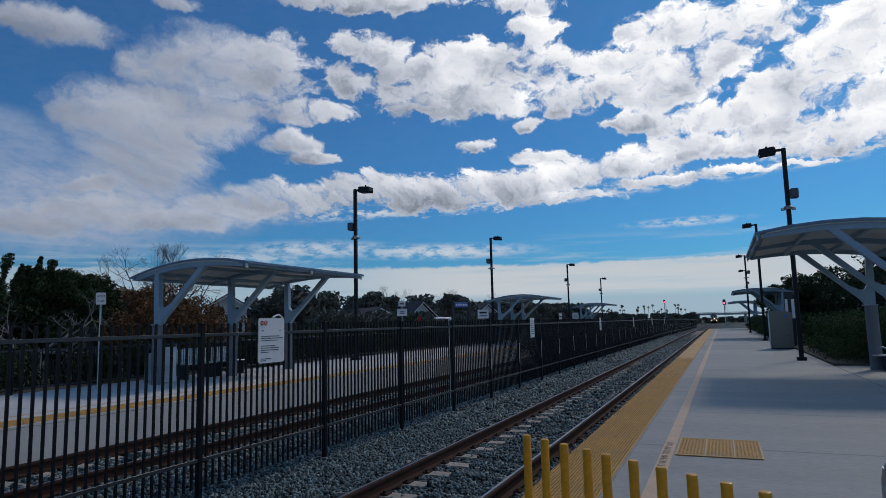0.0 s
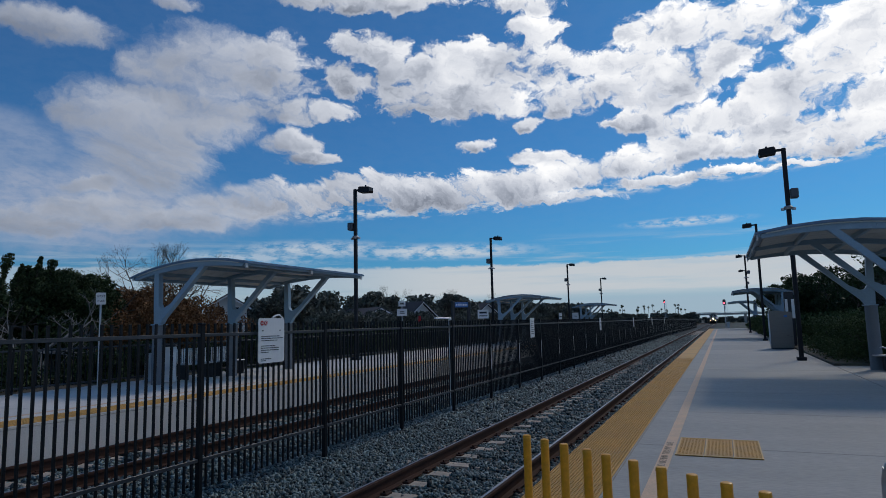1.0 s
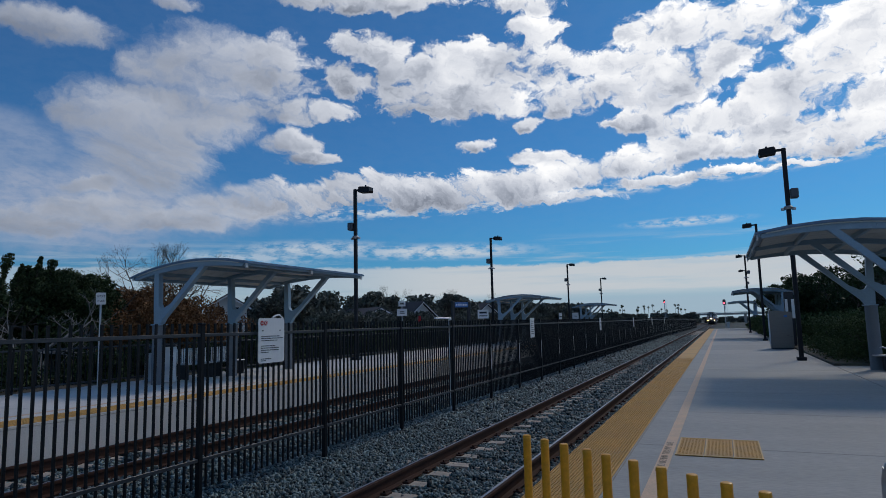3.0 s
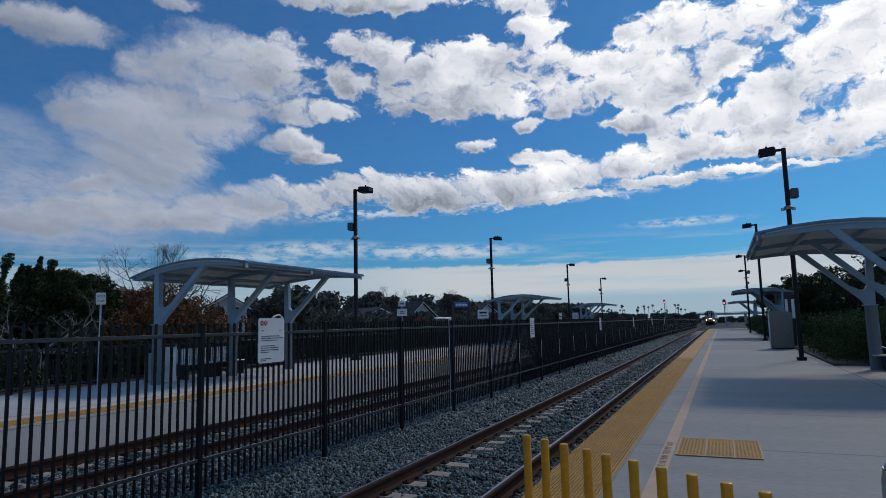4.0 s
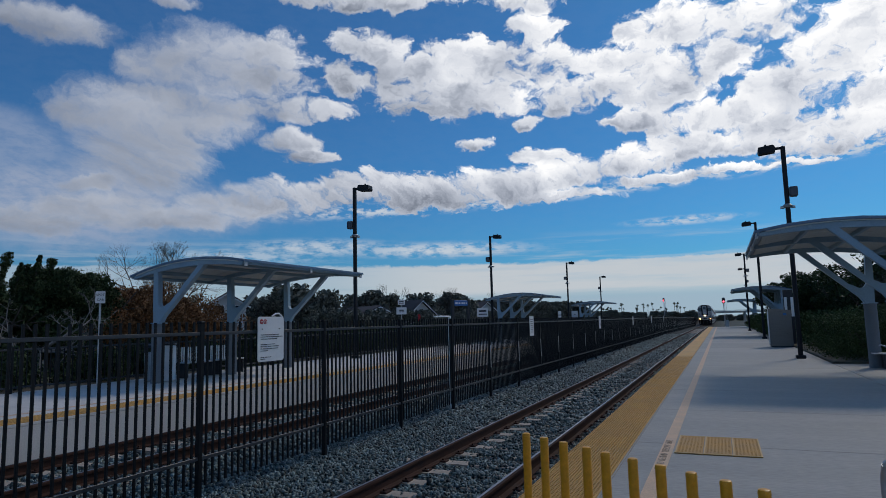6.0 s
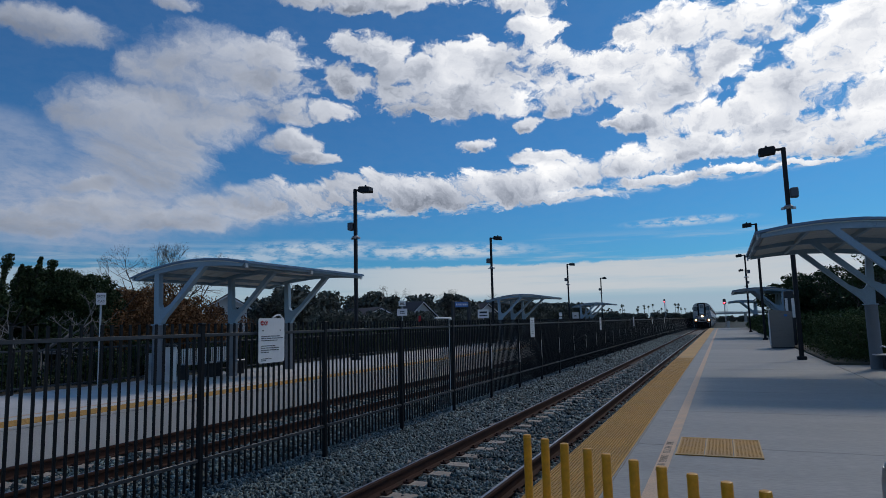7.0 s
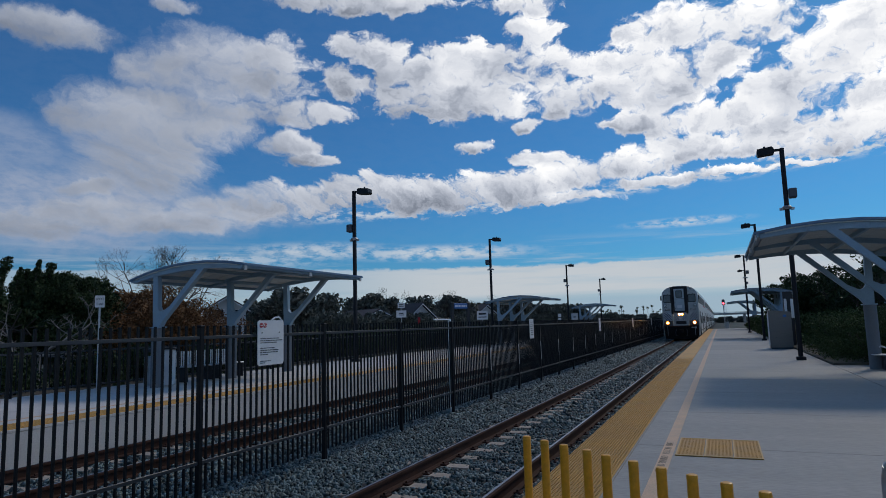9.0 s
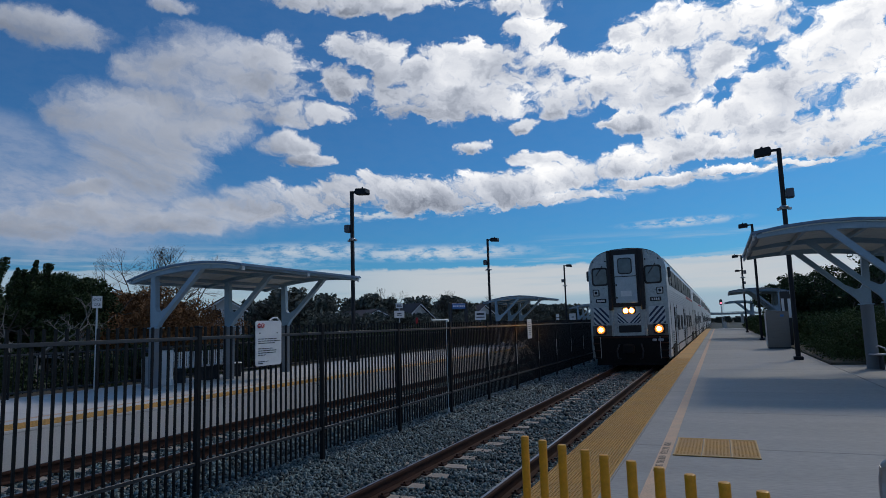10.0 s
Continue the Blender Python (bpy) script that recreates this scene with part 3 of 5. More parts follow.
def build_platform_near():
    p = thing("platform_near", "broad grey concrete station platform with control joints", "platform", kind="structure")
    body = Shape()
    body.box((3.9, 44.0, -0.42), (11.2, 102.0, 0.80), 0.0)
    part("platform_body", body, M_CONCRETE_OLD, p)
    # slabs with open joints between them
    y, k = -6.9, 0
    while y < PLAT_END - 1:
        far = min(y + 3.05, PLAT_END)
        for x0, x1 in ((-1.068, 2.99), (3.0, 9.5)):
            s = Shape()
            s.box(((x0 + x1) / 2, (y + far) / 2, -0.012), (x1 - x0 - 0.008, far - y - 0.012, 0.024), 0.004)
            part("slab", s, M_CONCRETE, p)
        y = far
    edge = Shape()
    edge.box((-1.40, 44.0, -0.03), (0.64, 102.0, 0.05), 0.006)
    part("edge_course", edge, M_CONCRETE_OLD, p)


def build_tactile(name, x0, x1, z, y0, y1, domes_to, parent_label):
    t = thing(name, parent_label, "tactile paving", kind="structure")
    y = y0
    tile = Shape()
    tile.box((0, 0, 0), (x1 - x0 - 0.004, 0.910, 0.014), 0.003)
    me = tile.mesh("tactile_tile", M_TACTILE)
    while y < y1:
        part("tactile_tile", me, None, t, at=pose((x0 + x1) / 2, y + 0.457, z))
        y += 0.914
    n = int((x1 - x0 - 0.05) / 0.030)
    xs = np.linspace(x0 + 0.025, x1 - 0.025, n)
    ys = np.arange(y0 + 0.03, domes_to, 0.046)
    gx, gy = np.meshgrid(xs, ys)
    c = np.stack([gx.ravel(), gy.ravel(), np.full(gx.size, z + 0.007)], 1)
    ang = np.arange(6) * math.pi / 3
    lo = np.stack([np.cos(ang) * 0.0135, np.sin(ang) * 0.0135, np.zeros(6)], 1)
    hi = np.stack([np.cos(ang) * 0.0085, np.sin(ang) * 0.0085, np.full(6, 0.0095)], 1)
    ring = np.concatenate([lo, hi])
    v = (c[:, None] + ring[None]).reshape(-1, 3)
    q = np.array([[k, (k + 1) % 6, 6 + (k + 1) % 6, 6 + k] for k in range(6)] + [[6, 7, 8, 9], [6, 9, 10, 11]])
    f = (np.arange(len(c))[:, None, None] * 12 + q[None]).reshape(-1, 4)
    d = soup("tactile_domes", v, f, M_TACTILE, t)
    tagged(d, kind="stuff")


def build_line_and_pad():
    s = Shape()
    s.box((-0.685, 44.0, 0.002), (0.135, 101.0, 0.004))
    line = tagged(part("painted_line", s, M_LINE), "faded tan stripe painted along the platform", "painted line", kind="structure")
    for word, y in (("STAND", 7.10), ("BEHIND", 7.53), ("YELLOW", 8.03), ("LINE", 8.44)):
        me = text_mesh(word, 0.112)
        me.materials.clear()
        me.materials.append(M_LETTER)
        part("lettering", me, None, line, "worn dark stencilled capitals", at=pose(-0.69, y, 0.0052, 0, 0, 90))
    pad = thing("boarding_pad", "tan tactile boarding pad set in the concrete", "tactile paving")
    w = 0.905 / 3
    for k in range(3):
        t = Shape()
        t.box((-0.595 + w * (k + 0.5), 8.33, 0.005), (w - 0.006, 1.10, 0.010), 0.003)
        panel = part("pad_panel", t, M_PAD, pad)
        r = Shape()
        r.box((-0.595 + w * k + 0.012, 8.33, 0.0115), (0.016, 1.10, 0.005), 0.002)
        part("pad_rib", r, M_PADRIB, panel)
        d = Shape()
        for i in range(7):
            for j in range(22):
                d.box((-0.595 + w * (k + 0.5) + (i - 2.8) * 0.038, 7.82 + j * 0.049, 0.0112), (0.021, 0.026, 0.0024), 0.001)
        tagged(part("pad_texture", d, M_PAD, panel), kind="stuff")
    r = Shape()
    r.box((-0.595 + 0.905 - 0.010, 8.33, 0.0115), (0.016, 1.10, 0.005), 0.002)
    part("pad_rib", r, M_PADRIB, pad)
    for y in (7.785, 8.875):
        r = Shape()
        r.box((-0.1425, y, 0.0115), (0.905, 0.022, 0.005), 0.002)
        part("pad_border", r, M_PADRIB, pad)


LEFT_Z = 0.08


def build_platform_far():
    p = thing("platform_far", "concrete platform across the tracks, sunlight painted into its pale tone", "platform", kind="structure")
    body = Shape()
    body.box((-13.2, 44.0, -0.42), (5.5, 102.0, 0.88), 0.0)
    part("platform_body", body, M_SUNLIT, p)
    y = -6.9
    while y < PLAT_END - 1:
        far = min(y + 3.05, PLAT_END)
        s = Shape()
        s.box((-13.55, (y + far) / 2, LEFT_Z - 0.012), (4.7, far - y - 0.012, 0.024), 0.004)
        part("slab", s, M_SUNLIT, p)
        y = far
    e = Shape()
    e.box((-10.82, 44.0, LEFT_Z - 0.03), (0.74, 102.0, 0.05), 0.006)
    part("edge_course", e, M_SUNLIT, p)
    s = Shape()
    s.box((-11.62, 44.0, LEFT_Z + 0.002), (0.14, 101.0, 0.004))
    part("painted_line", s, M_LINE, p)


# ---------------------------------------------------------------- fence between the tracks
FENCE_X = -6.0


def build_fence(name, x, base, top, y0, y1, bay, pitch, rails, picket_w, post_w, near, label, bright_strips=False):
    f = thing(name, label, "fence", kind="structure")
    post = Shape()
    post.box((0, 0, (top - base) / 2 - 0.03), (post_w, post_w, top - base - 0.06), 0.006)
    post.box((0, 0, top - base - 0.045), (post_w + 0.014, post_w + 0.014, 0.03), 0.008)
    post_me = post.mesh("post", M_BLACK)
    pick = Shape()
    pick.box((0, 0, 0), (picket_w, picket_w, top - base - 0.2), 0.002)
    pick_me = pick.mesh("picket", M_BLACK)
    y = y0
    far_pickets = Shape()
    singles = 0
    while y < y1:
        pst = part("post", post_me, None, f, at=pose(x, y, base + dip(y)))
        # a narrow bright strip on the track face of the farther posts
        if bright_strips and y > 15.5:
            st = Shape()
            st.box((post_w / 2 + 0.004, -post_w * 0.2, 1.12), (0.006, 0.03, 0.62), 0.002)
            part("bright_strip", st, M_BRIGHT, pst, "bright narrow strip on the post")
        yy = y + bay
        for rz_ in rails:
            r = Shape()
            r.box((x, (y + yy) / 2, rz_ + dip(y)), (0.042, bay - post_w, 0.042), 0.003)
            part("fence_rail", r, M_FENCERAIL_SKY, f)
        k = int(round(bay / pitch))
        for j in range(1, k):
            py = y + bay * j / k
            pz = base + 0.16 + (top - base - 0.2) / 2 + dip(py)
            if py < near and singles < 300:
                part("picket", pick_me, None, f, at=pose(x, py, pz))
                singles += 1
            else:
                far_pickets.box((x, py, pz), (picket_w, picket_w, top - base - 0.2))
        y = yy
    if far_pickets.v:
        tagged(part("far_pickets", far_pickets, M_BLACK, f), kind="stuff")
    return f


# ---------------------------------------------------------------- shelters
def build_canopy(pier_r):
    """An arched shelter roof on three steel Y arms over concrete piers. Local frame: u (x) from the track edge
    back to the posts, y along the platform from the near gable; the track edge is at x = 0."""
    c = thing("platform_shelter", "pale blue steel platform shelter with an arched sheet roof", "shelter", group="shelters along the platforms")
    pk, length = 3.40, 5.95

    def arch(u):
        return pk - 0.0625 * (u - 1.5) ** 2

    us = [4.05 * k / 18 - 0.1 for k in range(19)]
    roof = Shape()
    out = [(u, arch(u) + 0.035) for u in us] + [(u, arch(u) - 0.02) for u in us[::-1]]
    roof.prism(out, lambda u, v, w: (u, w, v), length)
    part("roof_sheet", roof, M_ROOF, c, "standing-seam sheet metal roof")
    for k in range(15):
        seam = Shape()
        y = 0.05 + k * (length - 0.15) / 14
        seam.prism([(u, arch(u) + 0.048) for u in us[::3]] + [(u, arch(u) + 0.03) for u in us[::-3]], lambda u, v, w, y=y: (u, y + w, v), 0.025)
        part("roof_seam", seam, M_ROOF, c)
    for k in range(12):
        y0 = 0.02 + k * (length) / 12
        sof = Shape()
        sof.prism([(u, arch(u) - 0.024) for u in us[1:-1:2]] + [(u, arch(u) - 0.05) for u in us[-2:0:-2]],
                  lambda u, v, w, y0=y0: (u, y0 + w, v), length / 12 - 0.04)
        part("soffit_panel", sof, M_SOFFIT, c, "grey soffit panel")
    for u, h in ((-0.02, 0.085), (3.86, 0.085)):
        fas = Shape()
        fas.box((u, length / 2, arch(u) - 0.05), (0.05, length - 0.02, h), 0.008)
        part("fascia", fas, M_STEEL, c)
    for u in (0.95, 2.1, 3.2):
        pur = Shape()
        pur.box((u, length / 2, arch(u) - 0.10), (0.08, length - 0.1, 0.10), 0.008)
        part("purlin", pur, M_STEEL, c)
    for y in (0.12, 2.97, 5.82):
        rib = Shape()
        ru = [0.02 + 3.8 * k / 14 for k in range(15)]
        rib.prism([(u, arch(u) - 0.03) for u in ru] + [(u, arch(u) - 0.12 - 0.06 * math.sin(math.pi * k / 14)) for k, u in reversed(list(enumerate(ru)))],
                  lambda u, v, w, y=y: (u, y + w - 0.06, v), 0.14)
        part("rib", rib, M_STEEL, c, "curved steel rib")
        # the Y arm: one plate outline with a rounded crotch
        crotch = [(2.74 + 0.15 * math.cos(a), 2.29 + 0.15 * math.sin(a)) for a in [radians(d) for d in (225, 245, 265, 290, 315, 350)]]
        o = [(2.81, 1.72), (3.05, 1.72), (3.07, 2.2), (3.08, arch(3.08) - 0.12), (2.93, arch(2.93) - 0.12), (2.90, 2.75)]
        o += crotch[::-1]
        o += [(2.46, 2.27), (1.46, arch(1.46) - 0.15), (1.25, arch(1.25) - 0.15), (2.70, 1.88)]
        arm = Shape()
        arm.prism(o, lambda u, v, w, y=y: (u, y + w - 0.07, v), 0.15)
        part("arm", arm, M_STEEL, c, "forked steel arm")
        pier = Shape()
        pier.rod((2.94, y, -0.12), (2.94, y, 1.70), pier_r, n=28)
        part("pier", pier, M_PIER, c, "round grey concrete pier")
        ped = Shape()
        ped.box((2.93, y, 1.71), (0.36, 0.28, 0.035), 0.006)
        part("base_plate", ped, M_STEEL, c)
        cap = Shape()
        cap.box((-0.055, y, arch(0) - 0.085), (0.04, 0.10, 0.13), 0.008)
        part("rib_cap", cap, M_TRIM, c, "pale cap on the rib's end")
    return c


def place_canopies():
    c = build_canopy(0.158)
    c.matrix_basis = pose(0.87, 15.2, 0.06)
    for y in (48.5, 85.0):
        copy_thing(c, pose(0.85, y, 0.03))
    c = build_canopy(0.168)
    # across the tracks the roofs face the other way
    c.matrix_basis = pose(-11.2, 12.80 + 5.95, LEFT_Z - 0.10, 0, 0, 180)
    for y in (42.0, 70.0):
        copy_thing(c, pose(-11.2, y + 6.1, LEFT_Z - 0.10, 0, 0, 180))


# ---------------------------------------------------------------- lamps, signs, platform things
def build_lamp(side, camera_box=True):
    """side: the way the head points along x."""
    s = thing("street_lamp", "dark bronze platform lamp post with a box head and loudspeaker", "street lamp", group="platform lamp posts")
    b = Shape()
    b.box((0, 0, 0.06), (0.30, 0.30, 0.12), 0.02)
    part("base_cover", b, M_POLE, s)
    p = Shape()
    p.box((0, 0, 3.76), (0.15, 0.15, 7.4), 0.03)
    part("pole", p, M_POLE, s)
    a = Shape()
    a.box((side * 0.28, 0, 7.40), (0.5, 0.07, 0.09), 0.01)
    part("arm", a, M_POLE, s)
    h = Shape()
    o = [(0.26, 7.27), (0.77, 7.23), (0.81, 7.30), (0.79, 7.47), (0.32, 7.52), (0.26, 7.46)]
    h.prism([(side * u, v) for u, v in o], lambda u, v, w: (u, w - 0.19, v), 0.38)
    hd = part("lamp_head", h, M_POLE, s)
    k = Shape()
    k.rod((side * 0.54, 0, 7.49), (side * 0.54, 0, 7.58), 0.035, n=8)
    part("photocell", k, M_DARK, hd)
    c = Shape()
    c.rod((0, 0, 5.24), (0, 0, 5.32), 0.10, 0.16, n=16)
    c.rod((0, 0, 5.32), (0, 0, 5.37), 0.16, 0.11, n=16)
    for dx in (-0.17, 0.17):
        c.rod((dx, 0, 5.22), (dx, 0, 5.30), 0.07, n=10)
    part("camera_ring", c, M_GALV, s, "grey ring of dome cameras")
    sp = Shape()
    sp.box((-side * 0.22, 0.02, 5.80), (0.26, 0.30, 0.34), 0.03)
    part("loudspeaker", sp, M_SPEAKER, s, "grey loudspeaker case")
    return s


def place_lamps():
    r = build_lamp(-1)
    r.matrix_basis = pose(2.4, 25.1, 0.0)
    for x, y in ((2.4, 45.3), (2.4, 68.0), (3.12, 90.0)):
        copy_thing(r, pose(x, y, 0.0))
    l = build_lamp(1)
    l.matrix_basis = pose(-14.5, 23.8, LEFT_Z)
    for y in (42.5, 67.3, 93.0):
        copy_thing(l, pose({42.5: -14.73, 67.3: -14.8, 93.0: -15.7}[y], y, LEFT_Z))


def rounded(w, h, r, n=4):
    out = []
    for cx, cy, a0 in ((w / 2 - r, h / 2 - r, 0), (-w / 2 + r, h / 2 - r, 90), (-w / 2 + r, -h / 2 + r, 180), (w / 2 - r, -h / 2 + r, 270)):
        out += [(cx + r * math.cos(radians(a0 + 90 * k / n)), cy + r * math.sin(radians(a0 + 90 * k / n))) for k in range(n + 1)]
    return out


def sign_board(parent, w, h, at, rows=(), face=None, r=0.02):
    """A thin rounded plate facing -y in its own frame, with bars for writing; rows: (x, z, width, height, material)."""
    s = Shape()
    s.prism(rounded(w, h, r), lambda u, v, d: (u, d, v), 0.012)
    b = part("sign_face", s, face or M_WHITE, parent, at=at)
    for x, z, bw, bh, m in rows:
        t = Shape()
        t.box((x, -0.0025, z), (bw, 0.004, bh))
        part("print_bar", t, m, b)
    return b


def build_fence_notice():
    n = thing("notice_board", "white trespass notice with red symbols, tied to the black fence", "sign")
    n.matrix_basis = pose(FENCE_X + 0.06, 7.44, 1.355, 0, 0, 90)
    rows = []
    rng = random.Random(4)
    for k, (z, w) in enumerate(((0.06, 0.40), (0.03, 0.42), (0.00, 0.34), (-0.075, 0.30), (-0.105, 0.40), (-0.135, 0.38), (-0.165, 0.16), (-0.255, 0.22), (-0.28, 0.10))):
        x = -0.23
        while x < -0.23 + w:
            bw = rng.uniform(0.02, 0.07)
            rows.append((x + bw / 2, z, bw, 0.010, M_INK))
            x += bw + 0.012
    b = sign_board(n, 0.57, 0.63, pose(0, 0, 0), rows, r=0.04)
    for x, inner in ((-0.215, M_WHITE), (-0.135, M_INK)):
        d = Shape()
        d.rod((x, 0.0, 0.245), (x, -0.006, 0.245), 0.034, n=20)
        part("symbol", d, M_RED, b, "round red prohibition symbol")
        q = Shape()
        if inner is M_WHITE:
            q.box((x, -0.008, 0.245), (0.045, 0.003, 0.012))
        else:
            q.rod((x, -0.006, 0.245), (x, -0.008, 0.245), 0.025, n=16)
        part("symbol_bar", q, M_WHITE, b)
        if inner is M_INK:
            q = Shape()
            q.box((x, -0.010, 0.245), (0.012, 0.003, 0.036))
            q.box((x, -0.0105, 0.245), (0.010, 0.003, 0.062), m=pose(0, 0, 0, 0, 45, 0))
            part("symbol_bar", q, M_RED, b)
    for x in (-0.20, 0.18):
        q = Shape()
        q.rod((x, 0.0, 0.14), (x, -0.008, 0.14), 0.009, n=10)
        part("bolt", q, M_DARK, b)
    w = Shape()
    w.tube([(0.02, 0.01, 0.32), (0.10, 0.01, 0.355), (0.19, 0.01, 0.36), (0.27, 0.01, 0.30)], 0.012)
    part("tie_strap", w, M_WHITE, n, "white plastic tie")


def build_fence_strips():
    for y in (21.2, 34.5, 48.4, 61.8, 75.5):
        s = thing("fence_sign", "narrow white warning sign on the black fence", "sign", group="narrow fence signs")
        s.matrix_basis = pose(FENCE_X + 0.05, y, 1.33, 0, 0, 90)
        sign_board(s, 0.50, 0.66, pose(0, 0, 0), [(0, 0.22 - 0.07 * k, 0.3, 0.016, M_INK) for k in range(7)])


def post_sign(name, label, x, y, z0, boards, post_h, post_r=0.025, post_mat=None, turn=20):
    s = thing(name, label, "sign", pose(x, y, z0, 0, 0, turn))
    p = Shape()
    p.box((0, 0.03, post_h / 2), (post_r * 2, post_r * 2, post_h), 0.006)
    part("sign_post", p, post_mat or M_GALV, s)
    for w, h, z, rows, face in boards:
        sign_board(s, w, h, pose(0, 0, z), rows, face)
    return s


def build_signs():
    s = post_sign("marker_sign", "small white SPOT CAB sign on a thin galvanised post", -15.2, 11.95, LEFT_Z, [(0.235, 0.32, 2.34, (), None)], 2.45, turn=52)
    for word, z in (("SPOT", 2.40), ("CAB", 2.27)):
        me = text_mesh(word, 0.084)
        me.materials.clear()
        me.materials.append(M_INK)
        part("lettering", me, None, s, "black capital letters", at=pose(0, -0.006, z, 90, 0, 0))
    bars = [(0, 0.03, 0.22, 0.05, M_INK), (0, -0.05, 0.26, 0.03, M_INK)]
    post_sign("marker_sign", "two small white signs on one post by the far platform", -15.0, 29.1, LEFT_Z,
              [(0.36, 0.26, 2.52, bars, None), (0.52, 0.36, 2.08, bars, None)], 2.6, turn=28)
    post_sign("marker_sign", "white square information sign on a post", -15.0, 41.2, LEFT_Z, [(0.75, 0.6, 2.05, [(0, 0.1, 0.5, 0.12, M_INK), (0, -0.12, 0.55, 0.06, M_INK)], None)], 2.3, turn=22)
    post_sign("marker_sign", "white notice sign on a post far along the platform", -15.0, 71.2, LEFT_Z, [(0.7, 0.8, 1.95, bars, None)], 2.3, turn=15)
    post_sign("marker_sign", "two round-cornered white markers on a dark post", -15.0, 64.0, LEFT_Z, [(0.3, 0.35, 2.1, (), None), (0.3, 0.4, 1.65, (), None)], 2.3, post_mat=M_POLE, turn=15)
    r = thing("marker_post", "thin dark post carrying a small red plate", "marker post", pose(-15.1, 31.4, LEFT_Z))
    p = Shape()
    p.box((0, 0, 0.95), (0.05, 0.05, 1.9), 0.01)
    part("post", p, M_POLE, r)
    p = Shape()
    p.box((0, -0.035, 1.74), (0.14, 0.015, 0.34), 0.004)
    part("red_plate", p, M_RED, r, "small red plate")
    n = thing("station_name_sign", "blue station name board between two dark posts", "sign", pose(-15.0, 37.2, LEFT_Z, 0, 0, 62))
    for x in (-0.62, 0.66):
        p = Shape()
        p.box((x, 0.05, 1.42), (0.20, 0.16, 2.84), 0.02)
        part("sign_post", p, M_DARK, n)
    f = Shape()
    f.box((0.02, 0, 2.62), (1.08, 0.08, 0.34), 0.012)
    face = part("sign_face", f, M_BLUE, n, "blue enamel panel")
    for k, w in enumerate((0.18, 0.12, 0.16, 0.1, 0.2, 0.14, 0.12)):
        t = Shape()
        t.box((-0.40 + k * 0.14, -0.043, 2.62), (w * 0.64, 0.006, 0.11))
        part("print_bar", t, M_WHITE, face)
    # a white goal-shaped frame just behind the fence
    g = thing("steel_gatepost", "slim bright steel gatepost with a short crossbar", "gatepost", pose(-6.13, 14.45, BED_Z))
    p = Shape()
    p.box((0, 0, 1.12), (0.06, 0.06, 2.24), 0.006)
    part("upright", p, M_BRIGHT, g)
    p = Shape()
    p.box((0, -0.43, 2.25), (0.05, 0.92, 0.035), 0.006)
    part("crossbar", p, M_BRIGHT, g)


def build_far_platform_things():
    bin_ = thing("litter_bin", "grey litter bin with a dark hood beside a pier", "litter bin", pose(-14.75, 13.4, LEFT_Z))
    s = Shape()
    s.box((0, 0, 0.42), (0.42, 0.42, 0.80), 0.03)
    part("bin_body", s, M_GALV, bin_)
    s = Shape()
    s.box((0, 0, 0.98), (0.46, 0.46, 0.10), 0.03)
    for x in (-0.19, 0.19):
        for y in (-0.19, 0.19):
            s.box((x, y, 0.88), (0.04, 0.04, 0.16))
    part("hood", s, M_DARK, bin_)
    cab = thing("white_cabinet", "narrow white ticket validator cabinet", "cabinet", pose(-14.35, 13.50, LEFT_Z, 0, 0, 35))
    s = Shape()
    s.box((0, 0, 0.5), (0.36, 0.26, 0.98), 0.02)
    part("cabinet_body", s, M_WHITE, cab)
    s = Shape()
    s.box((0, 0, 1.02), (0.39, 0.29, 0.05), 0.015)
    part("cabinet_top", s, M_DARK, cab)
    for k, y in enumerate((14.75, 16.1)):
        b = thing("bench", "slatted pale metal bench under the far shelter", "bench", pose(-14.7, y, LEFT_Z, 0, 0, 90), group="far platform benches")
        for j in range(14):
            t = Shape()
            t.box((-0.546 + j * 0.084, 0.05, 0.68), (0.042, 0.03, 0.44), 0.008)
            part("back_slat", t, M_WHITE, b)
        t = Shape()
        t.box((0, -0.18, 0.45), (1.15, 0.42, 0.04), 0.012)
        part("seat", t, M_GALV, b)
        for x in (-0.5, 0.5):
            t = Shape()
            t.box((x, -0.15, 0.225), (0.05, 0.36, 0.44), 0.01)
            part("leg", t, M_DARK, b)


